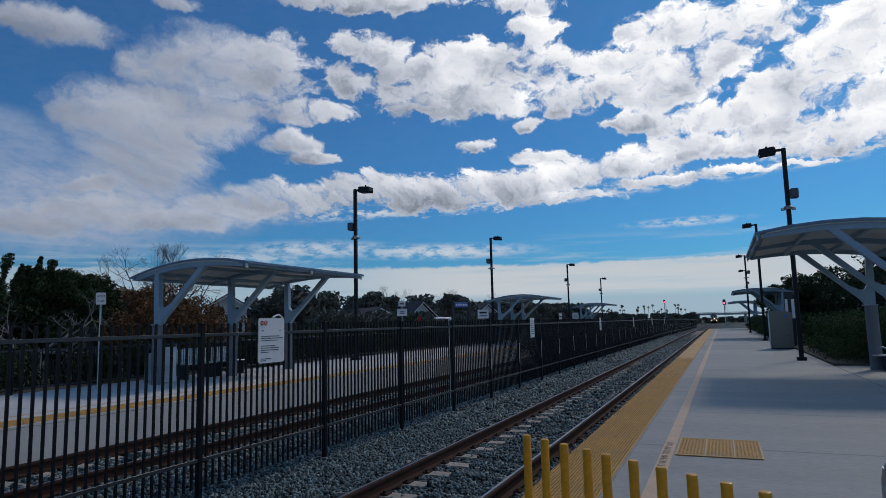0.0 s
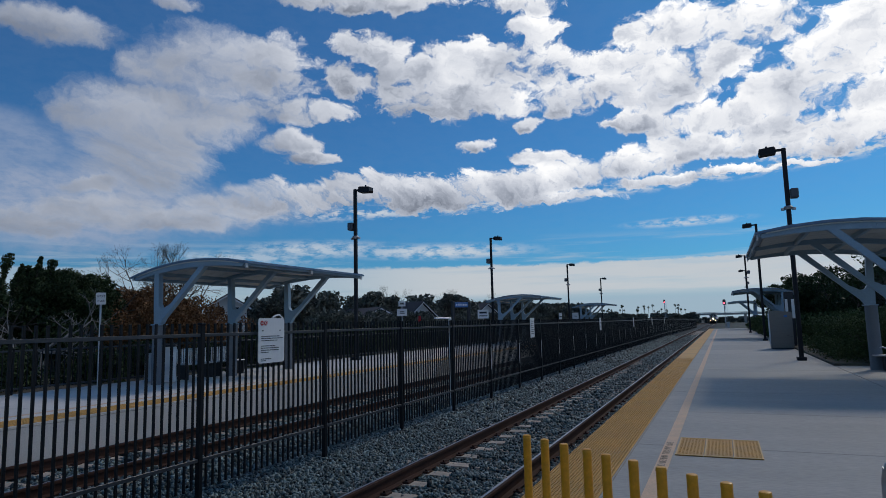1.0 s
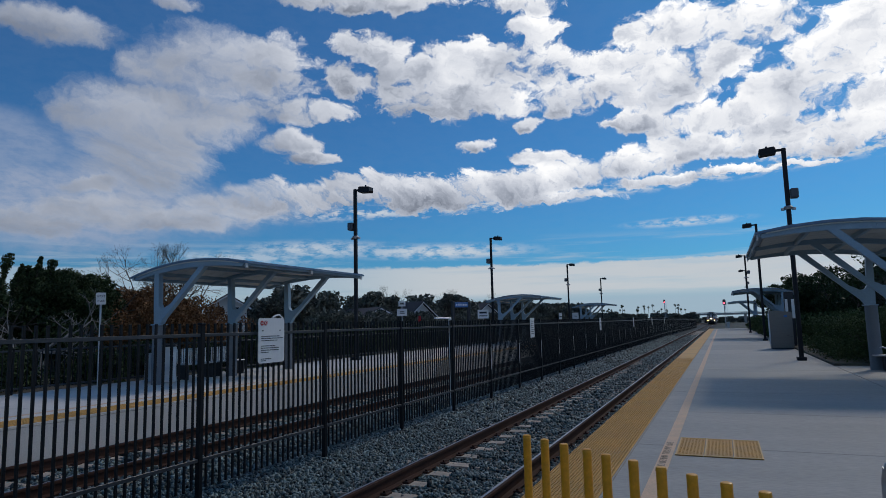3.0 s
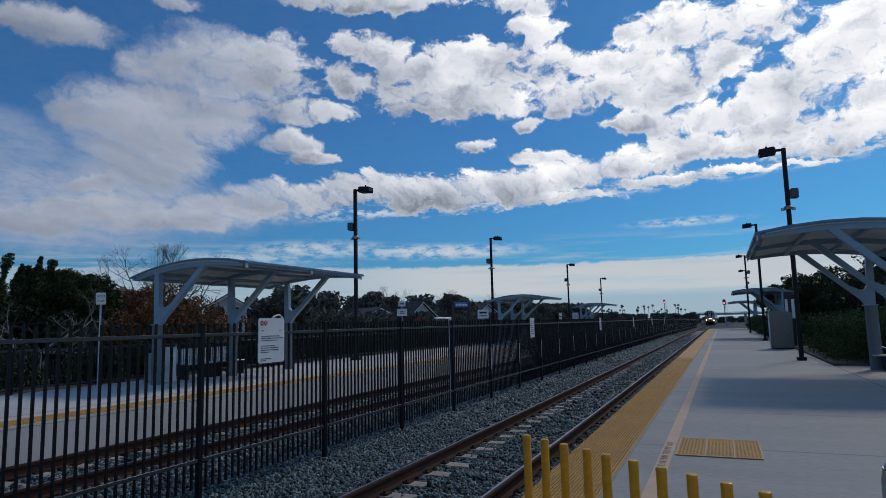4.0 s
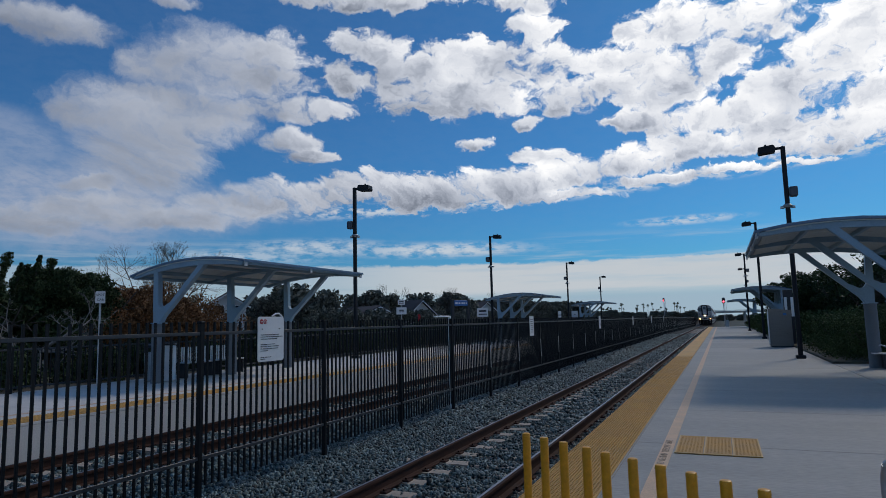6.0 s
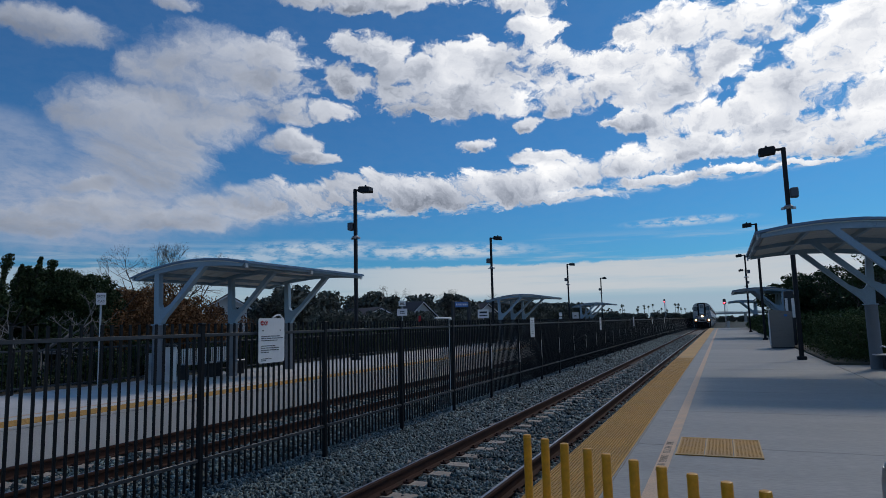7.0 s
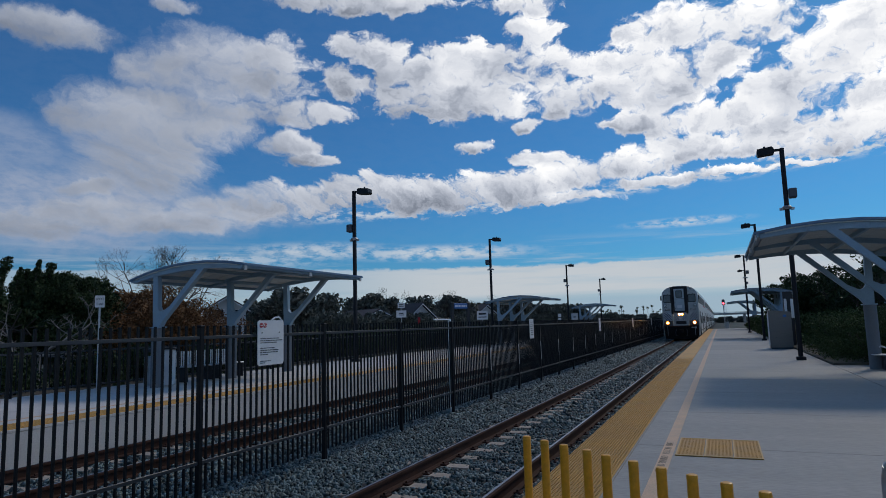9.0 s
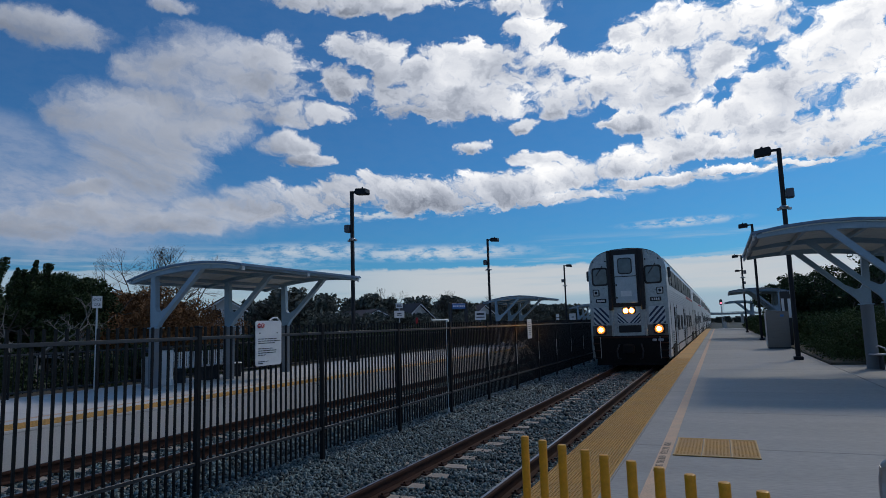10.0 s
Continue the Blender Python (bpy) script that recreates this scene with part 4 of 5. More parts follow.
def build_near_platform_things():
    m = thing("ticket_machine", "tall brushed stainless steel ticket machine, seen from its side", "ticket machine", pose(2.44, 33.9, 0.0))
    s = Shape()
    s.prism([(-0.42, 0.06), (0.52, 0.06), (0.52, 1.70), (-0.42, 1.79)], lambda u, v, w: (u, w - 0.4, v), 0.8)
    part("cabinet_body", s, M_STAINLESS, m)
    s = Shape()
    s.box((0.05, 0, 0.03), (0.90, 0.76, 0.06), 0.005)
    part("plinth", s, M_DARK, m)
    s = Shape()
    s.box((-0.435, 0.0, 0.9), (0.02, 0.7, 1.5), 0.006)
    part("side_trim", s, M_WHITE, m)
    s = Shape()
    s.box((0.25, -0.41, 1.52), (0.14, 0.02, 0.10), 0.004)
    part("label_plate", s, M_BLUE, m)
    h = thing("help_point", "tall black help-point pillar behind the ticket machine", "pillar", pose(3.05, 35.6, 0.0))
    s = Shape()
    s.box((0, 0, 1.35), (0.42, 0.3, 2.7), 0.02)
    part("pillar_body", s, M_DARK, h)
    s = Shape()
    s.box((-0.12, -0.16, 1.75), (0.12, 0.02, 1.2), 0.005)
    part("display", s, M_WHITE, h)
    for x, z, y in ((3.25, 2.55, 34.0),):
        p = thing("information_sign", "slim white and grey information sign in the planting", "sign", pose(x, y, 0.0, 0, 0, 30))
        s = Shape()
        s.box((0, 0, 1.22), (0.10, 0.06, 2.4), 0.01)
        part("sign_post", s, M_GALV, p)
        s = Shape()
        s.box((-0.18, 0, 1.85), (0.20, 0.03, 0.9), 0.01)
        part("sign_face", s, M_WHITE, p)
    b = thing("bench", "curved steel mesh bench beneath the shelter", "bench", pose(4.45, 20.7, 0.0))
    s = Shape()
    s.box((0, 0, 0.40), (1.5, 0.45, 0.03), 0.012)
    part("seat", s, M_GALV, b)
    for x in (-0.5, 0.0, 0.5):
        t = Shape()
        t.tube([(x - 0.2, 0.2, 0.41), (x - 0.14, 0.2, 0.56), (x, 0.2, 0.62), (x + 0.14, 0.2, 0.56), (x + 0.2, 0.2, 0.41)], 0.02)
        part("arm_hoop", t, M_GALV, b)
    for x in (-0.5, 0.5):
        t = Shape()
        t.box((x, 0, 0.19), (0.06, 0.36, 0.38), 0.01)
        part("leg", t, M_DARK, b)
    r = thing("hand_rail", "rounded grey steel hand rail at the platform entrance", "hand rail", pose(0.0, 0.0, 0.0))
    t = Shape()
    t.tube([(0.462, 2.55, 0.0), (0.462, 2.55, 0.98), (0.466, 2.53, 1.03), (0.48, 2.50, 1.05), (0.62, 2.28, 1.05), (0.95, 1.75, 1.05), (1.0, 1.67, 1.03), (1.0, 1.66, 0.0)], 0.021, 12)
    part("rail_tube", t, M_GALV, r)
    # yellow posts in a slanting row
    for k in range(10):
        u = k / 9.0
        x, y = -1.06 + 1.16 * u, 3.57 - 0.90 * u
        x += (0, 0.0, 0.0, 0.01, -0.01, 0, 0, 0, 0, 0)[k]
        bl = thing("bollard", "slim yellow steel post with a slanted cap", "bollard", pose(x, y, 0.0, 0, 0, 30), group="row of yellow posts")
        t = Shape()
        t.rod((0, 0, 0.006), (0, 0, 0.878), 0.0225, n=28)
        part("tube", t, M_YELLOW, bl)
        t = Shape()
        t.rod((0, 0, 0.878), (0, 0, 0.893), 0.0238, 0.0215, n=20)
        t.rod((0, 0, 0.893), (0, 0, 0.8955), 0.0216, 0.0150, n=28)
        part("cap", t, M_YELLOW, bl)


# ---------------------------------------------------------------- plants
def spread_points(rng, n, blobs):
    """Points in the outer parts of several uneven ellipsoids: (x, y, z, rx, ry, rz)."""
    b = np.array(blobs, float)
    pick = rng.choice(len(b), n, p=(b[:, 3] * b[:, 4] * b[:, 5]) ** 0.67 / ((b[:, 3] * b[:, 4] * b[:, 5]) ** 0.67).sum())
    d = rng.normal(size=(n, 3))
    d /= np.linalg.norm(d, axis=1, keepdims=True)
    rad = rng.uniform(0.35, 1.0, n) ** 0.5
    lump = 1 + 0.18 * np.sin(d[:, 0] * 5 + pick) * np.cos(d[:, 1] * 4 + pick * 2) + 0.12 * np.sin(d[:, 2] * 9 + pick)
    return b[pick, :3] + d * (rad * lump)[:, None] * b[pick, 3:]


def limbs(rng, shape, start, way, length, radius, depth, spread=0.6, tips=None):
    """Branching limbs, each fork thinner."""
    end = start + way * length
    shape.rod(start, end, radius, radius * 0.66, n=6 if depth > 1 else 4, caps=False)
    if depth == 0:
        if tips is not None:
            tips.append(end)
        return
    for _ in range(rng.integers(2, 4)):
        w = (way + Vector(rng.normal(0, spread, 3)) + Vector((0, 0, 0.12))).normalized()
        limbs(rng, shape, end, w, length * rng.uniform(0.62, 0.86), radius * 0.62, depth - 1, spread, tips)


def build_tree(name, label, seed, height, width, n, leaf, material, trunk=0.35, group="", dome=False):
    rng = np.random.default_rng(seed)
    t = thing(name, label, "tree", group=group)
    s = Shape()
    tips = []
    limbs(rng, s, Vector((0, 0, -0.3)), Vector((0.03, 0.02, 1)).normalized(), height * trunk, height * 0.03, 3, 0.5, tips)
    part("trunk", s, M_BARK, t)
    blobs = []
    for k in range(13):
        a, rr = rng.uniform(0, 6.28), width * 0.5 * rng.uniform(0.0, 0.72)
        z = height * rng.uniform(0.32, 0.86)
        sz = width * rng.uniform(0.16, 0.30) * (1.15 - 0.5 * z / height)
        blobs.append((rr * math.cos(a), rr * math.sin(a), z, sz, sz, sz * rng.uniform(0.6, 0.95)))
    if dome:
        # a round crown of many small heads
        blobs = []
        for k in range(46):
            a, e = rng.uniform(0, 6.28), math.asin(rng.uniform(-0.35, 1.0))
            rr, sz = width * rng.uniform(0.33, 0.43), width * rng.uniform(0.07, 0.12)
            blobs.append((rr * math.cos(a) * math.cos(e), rr * math.sin(a) * math.cos(e), height * 0.56 + 0.78 * rr * math.sin(e), sz, sz, sz * 0.8))
        blobs.append((0, 0, height * 0.5, width * 0.36, width * 0.36, height * 0.30))
    v, f = leaves(spread_points(rng, n, blobs), leaf, rng)
    soup("crown", v, f, material, t)
    return t


def build_bare_tree(name, label, seed, height, material, depth=5, spread=0.42, thick=0.018, leafy=False):
    rng = np.random.default_rng(seed)
    t = thing(name, label, "tree")
    s = Shape()
    tips = []
    limbs(rng, s, Vector((0, 0, -0.3)), Vector((0.05, 0, 1)).normalized(), height * 0.25, height * thick, depth, spread, tips)
    part("trunk", s, material, t)
    if leafy:
        at = np.array([tuple(p) for p in tips])
        at = np.concatenate([at + rng.normal(0, 0.12, at.shape) for _ in range(2)])
        v, f = leaves(at, 0.11, rng)
        soup("crown", v, f, M_LEAF, t)
    return t


def build_palm(seed, height):
    rng = np.random.default_rng(seed)
    t = thing("palm_tree", "tall slender fan palm standing far off", "palm tree", group="far palms")
    s = Shape()
    s.rod((0, 0, -0.5), (0.2, 0, height), 0.17, 0.13, n=7)
    part("trunk", s, M_BARK, t)
    vs, fs = [], []
    for k in range(34):
        a, e = rng.uniform(0, 6.28), rng.uniform(-0.9, 1.2)
        d = Vector((math.cos(a) * math.cos(e), math.sin(a) * math.cos(e), math.sin(e)))
        side = d.cross(Vector((0, 0, 1))).normalized() * 0.3
        o = Vector((0.2, 0, height))
        n = len(vs)
        vs += [o, o + d * 0.8 + side, o + d * 1.5 + Vector((0, 0, -0.4)), o + d * 0.8 - side]
        fs += [(n, n + 1, n + 2, n + 3)]
    part("crown", Shape().add(vs, fs), M_LEAF, t)
    return t


def build_bush(seed, w, d, h, n, leaf, material, label, group):
    rng = np.random.default_rng(seed)
    t = thing("bush", label, "bush", group=group)
    blobs = [(rng.uniform(-0.34, 0.34) * w, rng.uniform(-0.34, 0.34) * d, h * rng.uniform(0.28, 0.68), w * 0.24, d * 0.24, h * 0.34) for _ in range(12)]
    blobs += [(x * w * 0.3, y * d * 0.3, h * 0.22, w * 0.24, d * 0.24, h * 0.24) for x in (-1, 0, 1) for y in (-1, 1)]
    v, f = leaves(spread_points(rng, n, blobs), leaf, rng)
    soup("foliage", v, f, material, t)
    s = Shape()
    for _ in range(7):
        s.rod((0, 0, 0.0), (rng.uniform(-0.3, 0.3) * w, rng.uniform(-0.3, 0.3) * d, h * 0.6), 0.03, 0.012, n=5)
    part("stems", s, M_BARK, t)
    return t


def put(ob, m, scale=1.0, first=False):
    c = ob if first else copy_thing(ob, m)
    c.matrix_basis = m
    c.scale = (scale, scale, scale)
    return c


def build_plants():
    rng = random.Random(8)
    # hedge in the planting bed beside the near platform
    bed = Shape()
    bed.box((6.3, 58.5, 0.02), (6.6, 72.0, 0.10), 0.02)
    tagged(part("planting_bed", bed, M_SOIL), "dark soil planting bed beside the platform", "planting bed", kind="structure")
    bush = build_bush(21, 2.6, 2.6, 1.55, 16000, 0.031, M_HEDGE, "dense dark green clipped shrub", "hedge beside the platform")
    far_bush = build_bush(22, 2.6, 2.6, 1.55, 2600, 0.085, M_HEDGE, "dense dark green clipped shrub", "hedge beside the platform")
    put(far_bush, pose(4.2, 92.0, 0.05), 1.0, True)
    first = True
    y = 23.7
    while y < 90:
        x = 4.35 if y < 29 else 5.0 if y < 37 else 4.2
        kind = bush if y < 33 else far_bush
        put(kind, pose(x + rng.uniform(-0.1, 0.1), y, 0.05, 0, 0, rng.uniform(0, 360)), rng.uniform(0.95, 1.08), first and kind is bush)
        first = False
        put(kind, pose(6.6 + rng.uniform(-0.2, 0.2), y + 0.8, 0.1, 0, 0, rng.uniform(0, 360)), rng.uniform(1.0, 1.2))
        y += 1.9 if y < 40 else 2.5
    oak = build_tree("broadleaf_tree", "dark evergreen broadleaf tree behind the station", 3, 7.0, 7.4, 15000, 0.125, M_LEAF, group="trees round the station")
    spots = [(7.6, 62.0, 0.0, 0.76), (9.2, 57.0, 0.0, 0.80), (12.0, 62.0, 0.0, 0.86), (6.6, 70.0, 0.0, 0.66), (13.5, 46.0, 0.0, 0.92),
             (10.0, 36.0, 0.0, 0.55), (16.0, 48.0, 0, 0.95), (14.0, 38.0, 0, 0.74), (8.2, 51.0, 0, 0.62), (5.3, 66.0, 0, 0.70), (6.9, 60.0, 0, 0.78)]
    for k, (x, y, z, s) in enumerate(spots):
        put(oak, pose(x, y, z - 0.1, 0, 0, 70 * k), s, k == 0)
    oak = build_tree("broadleaf_tree", "evergreen broadleaf tree in the line of trees, haze in its leaf colour", 6, 7.0, 7.4, 2200, 0.34, M_WOODS_HAZE, group="trees round the station")
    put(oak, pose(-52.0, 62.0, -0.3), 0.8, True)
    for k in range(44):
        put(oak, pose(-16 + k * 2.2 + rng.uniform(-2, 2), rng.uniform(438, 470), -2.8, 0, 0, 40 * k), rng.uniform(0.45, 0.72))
    # far side: a thick line of trees behind the platform, leaves paled by painted haze
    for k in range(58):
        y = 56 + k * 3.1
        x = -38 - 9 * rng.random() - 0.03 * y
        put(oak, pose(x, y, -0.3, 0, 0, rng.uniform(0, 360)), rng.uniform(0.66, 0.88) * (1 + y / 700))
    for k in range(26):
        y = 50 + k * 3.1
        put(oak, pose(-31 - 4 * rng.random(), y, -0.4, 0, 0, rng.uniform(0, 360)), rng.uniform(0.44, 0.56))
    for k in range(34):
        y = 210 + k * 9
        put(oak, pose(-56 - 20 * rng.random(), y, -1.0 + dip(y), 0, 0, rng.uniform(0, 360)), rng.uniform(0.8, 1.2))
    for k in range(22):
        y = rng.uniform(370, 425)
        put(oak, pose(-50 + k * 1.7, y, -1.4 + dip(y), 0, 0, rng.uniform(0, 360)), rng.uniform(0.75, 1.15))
    tall = build_tree("broadleaf_tree", "tall dark ivy-clad tree at the platform's back", 14, 5.2, 4.8, 16000, 0.10, M_LEAF, group="trees round the station")
    for k, (x, y, s) in enumerate(((-24.5, 14.2, 0.72), (-24.3, 17.5, 0.90), (-25.5, 12.6, 0.78), (-25.6, 15.8, 0.76), (-23.0, 10.6, 0.76), (-23.4, 16.4, 0.7))):
        put(tall, pose(x, y, -0.2, 0, 0, 50 * k), s, k == 0)
    round_tree = build_tree("broadleaf_tree", "round dark evergreen tree with a knobbly crown", 15, 5.5, 3.8, 34000, 0.050, M_LEAF, trunk=0.16, group="trees round the station", dome=True)
    put(round_tree, pose(-24.1, 17.1, -0.25), 1.0, True)
    put(round_tree, pose(-24.3, 18.4, -0.25, 0, 0, 120), 0.84)
    # ivy-covered stumps that stand up out of the mass
    for x, y, h in ((-24.0, 14.15, 4.5), (-24.0, 14.65, 4.15), (-24.0, 15.35, 4.5), (-24.0, 15.85, 4.4), (-24.1, 14.95, 4.1), (-24.2, 13.6, 4.2)):
        r2 = np.random.default_rng(int(x * -10 + y * 100))
        t = thing("ivy_stump", "cut tree limb wrapped in dark ivy", "tree", pose(x, y, -0.2), group="ivy-clad limbs")
        s = Shape()
        s.rod((0, 0, 0), (0.30, 0.62, h), 0.07, 0.04, n=7)
        part("trunk", s, M_BARK, t)
        zs = r2.uniform(1.5, h + 0.15, 2200)
        a = r2.uniform(0, 6.283, 2200)
        rr = r2.uniform(0.02, 0.36, 2200) * (1.25 - 0.75 * zs / h) * (0.75 + 0.35 * np.sin(zs * 5.0 + y * 7.0))
        v, f = leaves(np.stack([0.30 * zs / h + rr * np.cos(a), 0.62 * zs / h + rr * np.sin(a), zs], 1), 0.055, r2)
        soup("ivy", v, f, M_LEAF, t)
    brown = build_tree("brown_tree", "low tree with brown autumn leaves", 31, 3.7, 5.6, 9000, 0.075, M_BROWN, group="brown trees")
    for k, (x, y, s) in enumerate(((-24.0, 20.6, 0.92), (-24.5, 22.8, 0.98), (-22.5, 20.9, 0.80), (-27.8, 22.6, 0.98), (-24.0, 19.0, 0.8), (-22.9, 23.6, 0.84), (-21.8, 21.9, 0.72))):
        put(brown, pose(x, y, -0.2, 0, 0, 80 * k), s, k == 0)
    t = build_bare_tree("bare_tree", "leafless tree with a fine twiggy crown", 42, 6.3, M_BARK, 8, 0.47, 0.018)
    put(t, pose(-25.4, 23.2, -0.2), 1.12, True)
    put(t, pose(-25.6, 24.9, -0.2, 0, 0, 110), 1.1)
    put(t, pose(-26.2, 23.9, -0.2, 0, 0, 240), 1.12)
    put(t, pose(9.3, 45.0, -0.2, 0, 0, 60), 0.72)
    put(t, pose(11.0, 42.5, -0.2, 0, 0, 200), 0.70)
    thin = build_bare_tree("sparse_tree", "thin-leaved tree with gaps in its crown", 52, 5.6, M_BARK, 7, 0.5, 0.02, leafy=True)
    put(thin, pose(9.0, 46.0, -0.2), 1.3, True)
    put(thin, pose(10.9, 47.0, -0.2, 0, 0, 140), 1.35)
    d = build_bare_tree("dead_shrub", "pale leafless tangled shrub", 47, 3.2, M_TWIG, 6, 0.55, 0.022)
    put(d, pose(-20.6, 14.0, 0.3), 1.25, True)
    put(d, pose(-20.4, 13.0, 0.3, 0, 0, 130), 1.15)
    put(d, pose(-20.4, 12.4, 0.2, 0, 0, 220), 1.0)
    for k, (x, y) in enumerate(((-40, 96), (-44, 82), (-42, 120), (-45, 150))):
        put(t, pose(x, y, -0.2, 0, 0, 90 * k), 1.35)
    # scrub behind the back fence
    scrub = build_bush(25, 3.0, 2.4, 1.7, 3600, 0.085, M_LEAF, "dark scrubby bush on the bank", "scrub behind the far platform")
    for k in range(26):
        put(scrub, pose(-18.4 - rng.random() * 1.2, 4.0 + k * 2.6, -0.1, 0, 0, rng.uniform(0, 360)), rng.uniform(0.9, 1.1) * (0.8 if k < 7 else 1.0), k == 0)
    # far palms and woods
    palm = build_palm(7, 14.0)
    for k in range(34):
        y = rng.uniform(680, 900)
        put(palm, pose(-0.19 * y + rng.uniform(0.02, 0.15) * y, y, dip(y) - 0.7, 0, 0, 60 * k), rng.uniform(0.85, 1.35), k == 0)
    put(palm, pose(-30.6, 220.0, dip(220) - 0.7), 0.52)


# ---------------------------------------------------------------- houses, signals, bridge
def build_house(x, y, w, d, wall_h, ridge, turn, label):
    h = thing("house", label, "house", pose(x, y, -0.3, 0, 0, turn), group="houses behind the trees")
    s = Shape()
    s.prism([(-w / 2, 0), (w / 2, 0), (w / 2, wall_h), (0, ridge), (-w / 2, wall_h)], lambda u, v, q: (u, q, v), d)
    part("wall", s, M_STUCCO, h)
    for sg in (-1, 1):
        r = Shape()
        r.prism([(sg * (w / 2 + 0.4), wall_h - 0.10), (0, ridge + 0.16), (0, ridge + 0.30), (sg * (w / 2 + 0.4), wall_h + 0.04)],
                lambda u, v, q: (u, q - 0.4, v), d + 0.8)
        roof = part("roof", r, M_SHINGLE, h, "dark shingle roof")
        b = Shape()
        b.prism([(sg * (w / 2 + 0.42), wall_h - 0.26), (0, ridge + 0.0), (0, ridge + 0.16), (sg * (w / 2 + 0.42), wall_h - 0.10)],
                lambda u, v, q: (u, q - 0.44, v), 0.05)
        part("barge_board", b, M_TRIM, roof, "white barge board")
    for u in (-w * 0.18, w * 0.2):
        win = Shape()
        win.box((u, -0.02, wall_h * 0.88), (0.9, 0.06, 1.1), 0.01)
        fr = part("window", win, M_TRIM, h)
        g = Shape()
        g.box((u, -0.06, wall_h * 0.88), (0.74, 0.03, 0.94))
        part("pane", g, M_GLASS, fr)
    return h


def build_houses():
    build_house(-44.0, 48.4, 3.6, 10.0, 3.9, 4.95, 42, "pale stucco house with a dark gabled roof")
    build_house(-46.0, 61.5, 5.5, 8.0, 2.7, 4.1, 55, "low stucco house with a dark roof")
    build_house(-37.0, 66.0, 6.0, 8.0, 2.4, 3.7, 58, "pale house with a dark roof among trees")
    build_house(-40.0, 84.0, 4.5, 8.0, 3.0, 4.9, 62, "pale house half hidden by trees")
    build_house(-40.0, 112.0, 7.0, 9.0, 3.0, 5.2, 66, "far pale house between trees")


def build_signal(x, y, h, turn, lit=True):
    z = dip(y) - 0.6
    s = thing("rail_signal", "railway signal mast with a lit red lamp", "signal", pose(x, y, z, 0, 0, turn), group="line signals")
    p = Shape()
    p.rod((0, 0, 0), (0, 0, h), 0.09, 0.08, n=8)
    part("mast", p, M_GALV, s)
    b = Shape()
    b.prism(rounded(0.62, 1.25, 0.28), lambda u, v, q: (u, -0.15 - q, h + v), 0.08)
    part("backboard", b, M_DARK, s)
    for k, m in ((0.25, M_DARK), (-0.22, M_SIGNALRED)):
        l = Shape()
        l.rod((0, -0.23, h + k), (0, -0.28, h + k), 0.17, n=16)
        part("lens", l, m, s, "glowing red lens" if m is M_SIGNALRED else "")
    c = Shape()
    c.box((0.5, 0, 0.7), (0.6, 0.5, 1.4), 0.03)
    part("relay_box", c, M_GALV, s)
    l = Shape()
    for dx in (0.2, 0.5):
        l.box((dx, 0.12, h / 2), (0.04, 0.04, h), 0)
    for k in range(int(h / 0.35)):
        l.box((0.35, 0.12, 0.2 + k * 0.35), (0.3, 0.03, 0.03), 0)
    part("ladder", l, M_GALV, s)


def build_bridge():
    y = 430.0
    z = dip(y)
    b = thing("road_bridge", "long grey concrete road bridge crossing the line", "bridge")
    d = Shape()
    d.box((45, y, z + 4.9), (130, 9, 1.2), 0.05)
    part("deck", d, M_CONCRETE_OLD, b)
    for dy in (-4.4, 4.4):
        p = Shape()
        p.box((45, y + dy, z + 5.95), (130, 0.25, 0.16), 0)
        for k in range(44):
            p.box((-19 + k * 3, y + dy, z + 5.7), (0.2, 0.2, 0.5), 0)
        part("parapet", p, M_CONCRETE_OLD, b)
    for x in (-17, 13, 34, 58, 84):
        c = Shape()
        c.box((x, y, z + 1.9), (1.4, 7, 5.2), 0.08)
        part("bridge_pier", c, M_CONCRETE_OLD, b)


# ---------------------------------------------------------------- the train
CAR_LEN = 25.9


def car_outline():
    arc = [radians(90 * k / 16) for k in range(1, 16)]
    half = [(0.0, 4.78)] + [(1.51 * math.sin(a) ** 0.8, 3.75 + 1.03 * math.cos(a) ** 0.75) for a in arc]
    half += [(1.51, 3.72), (1.52, 1.2), (1.50, 0.42), (1.44, 0.36)]
    return half + [(-u, v) for u, v in half[:0:-1]]


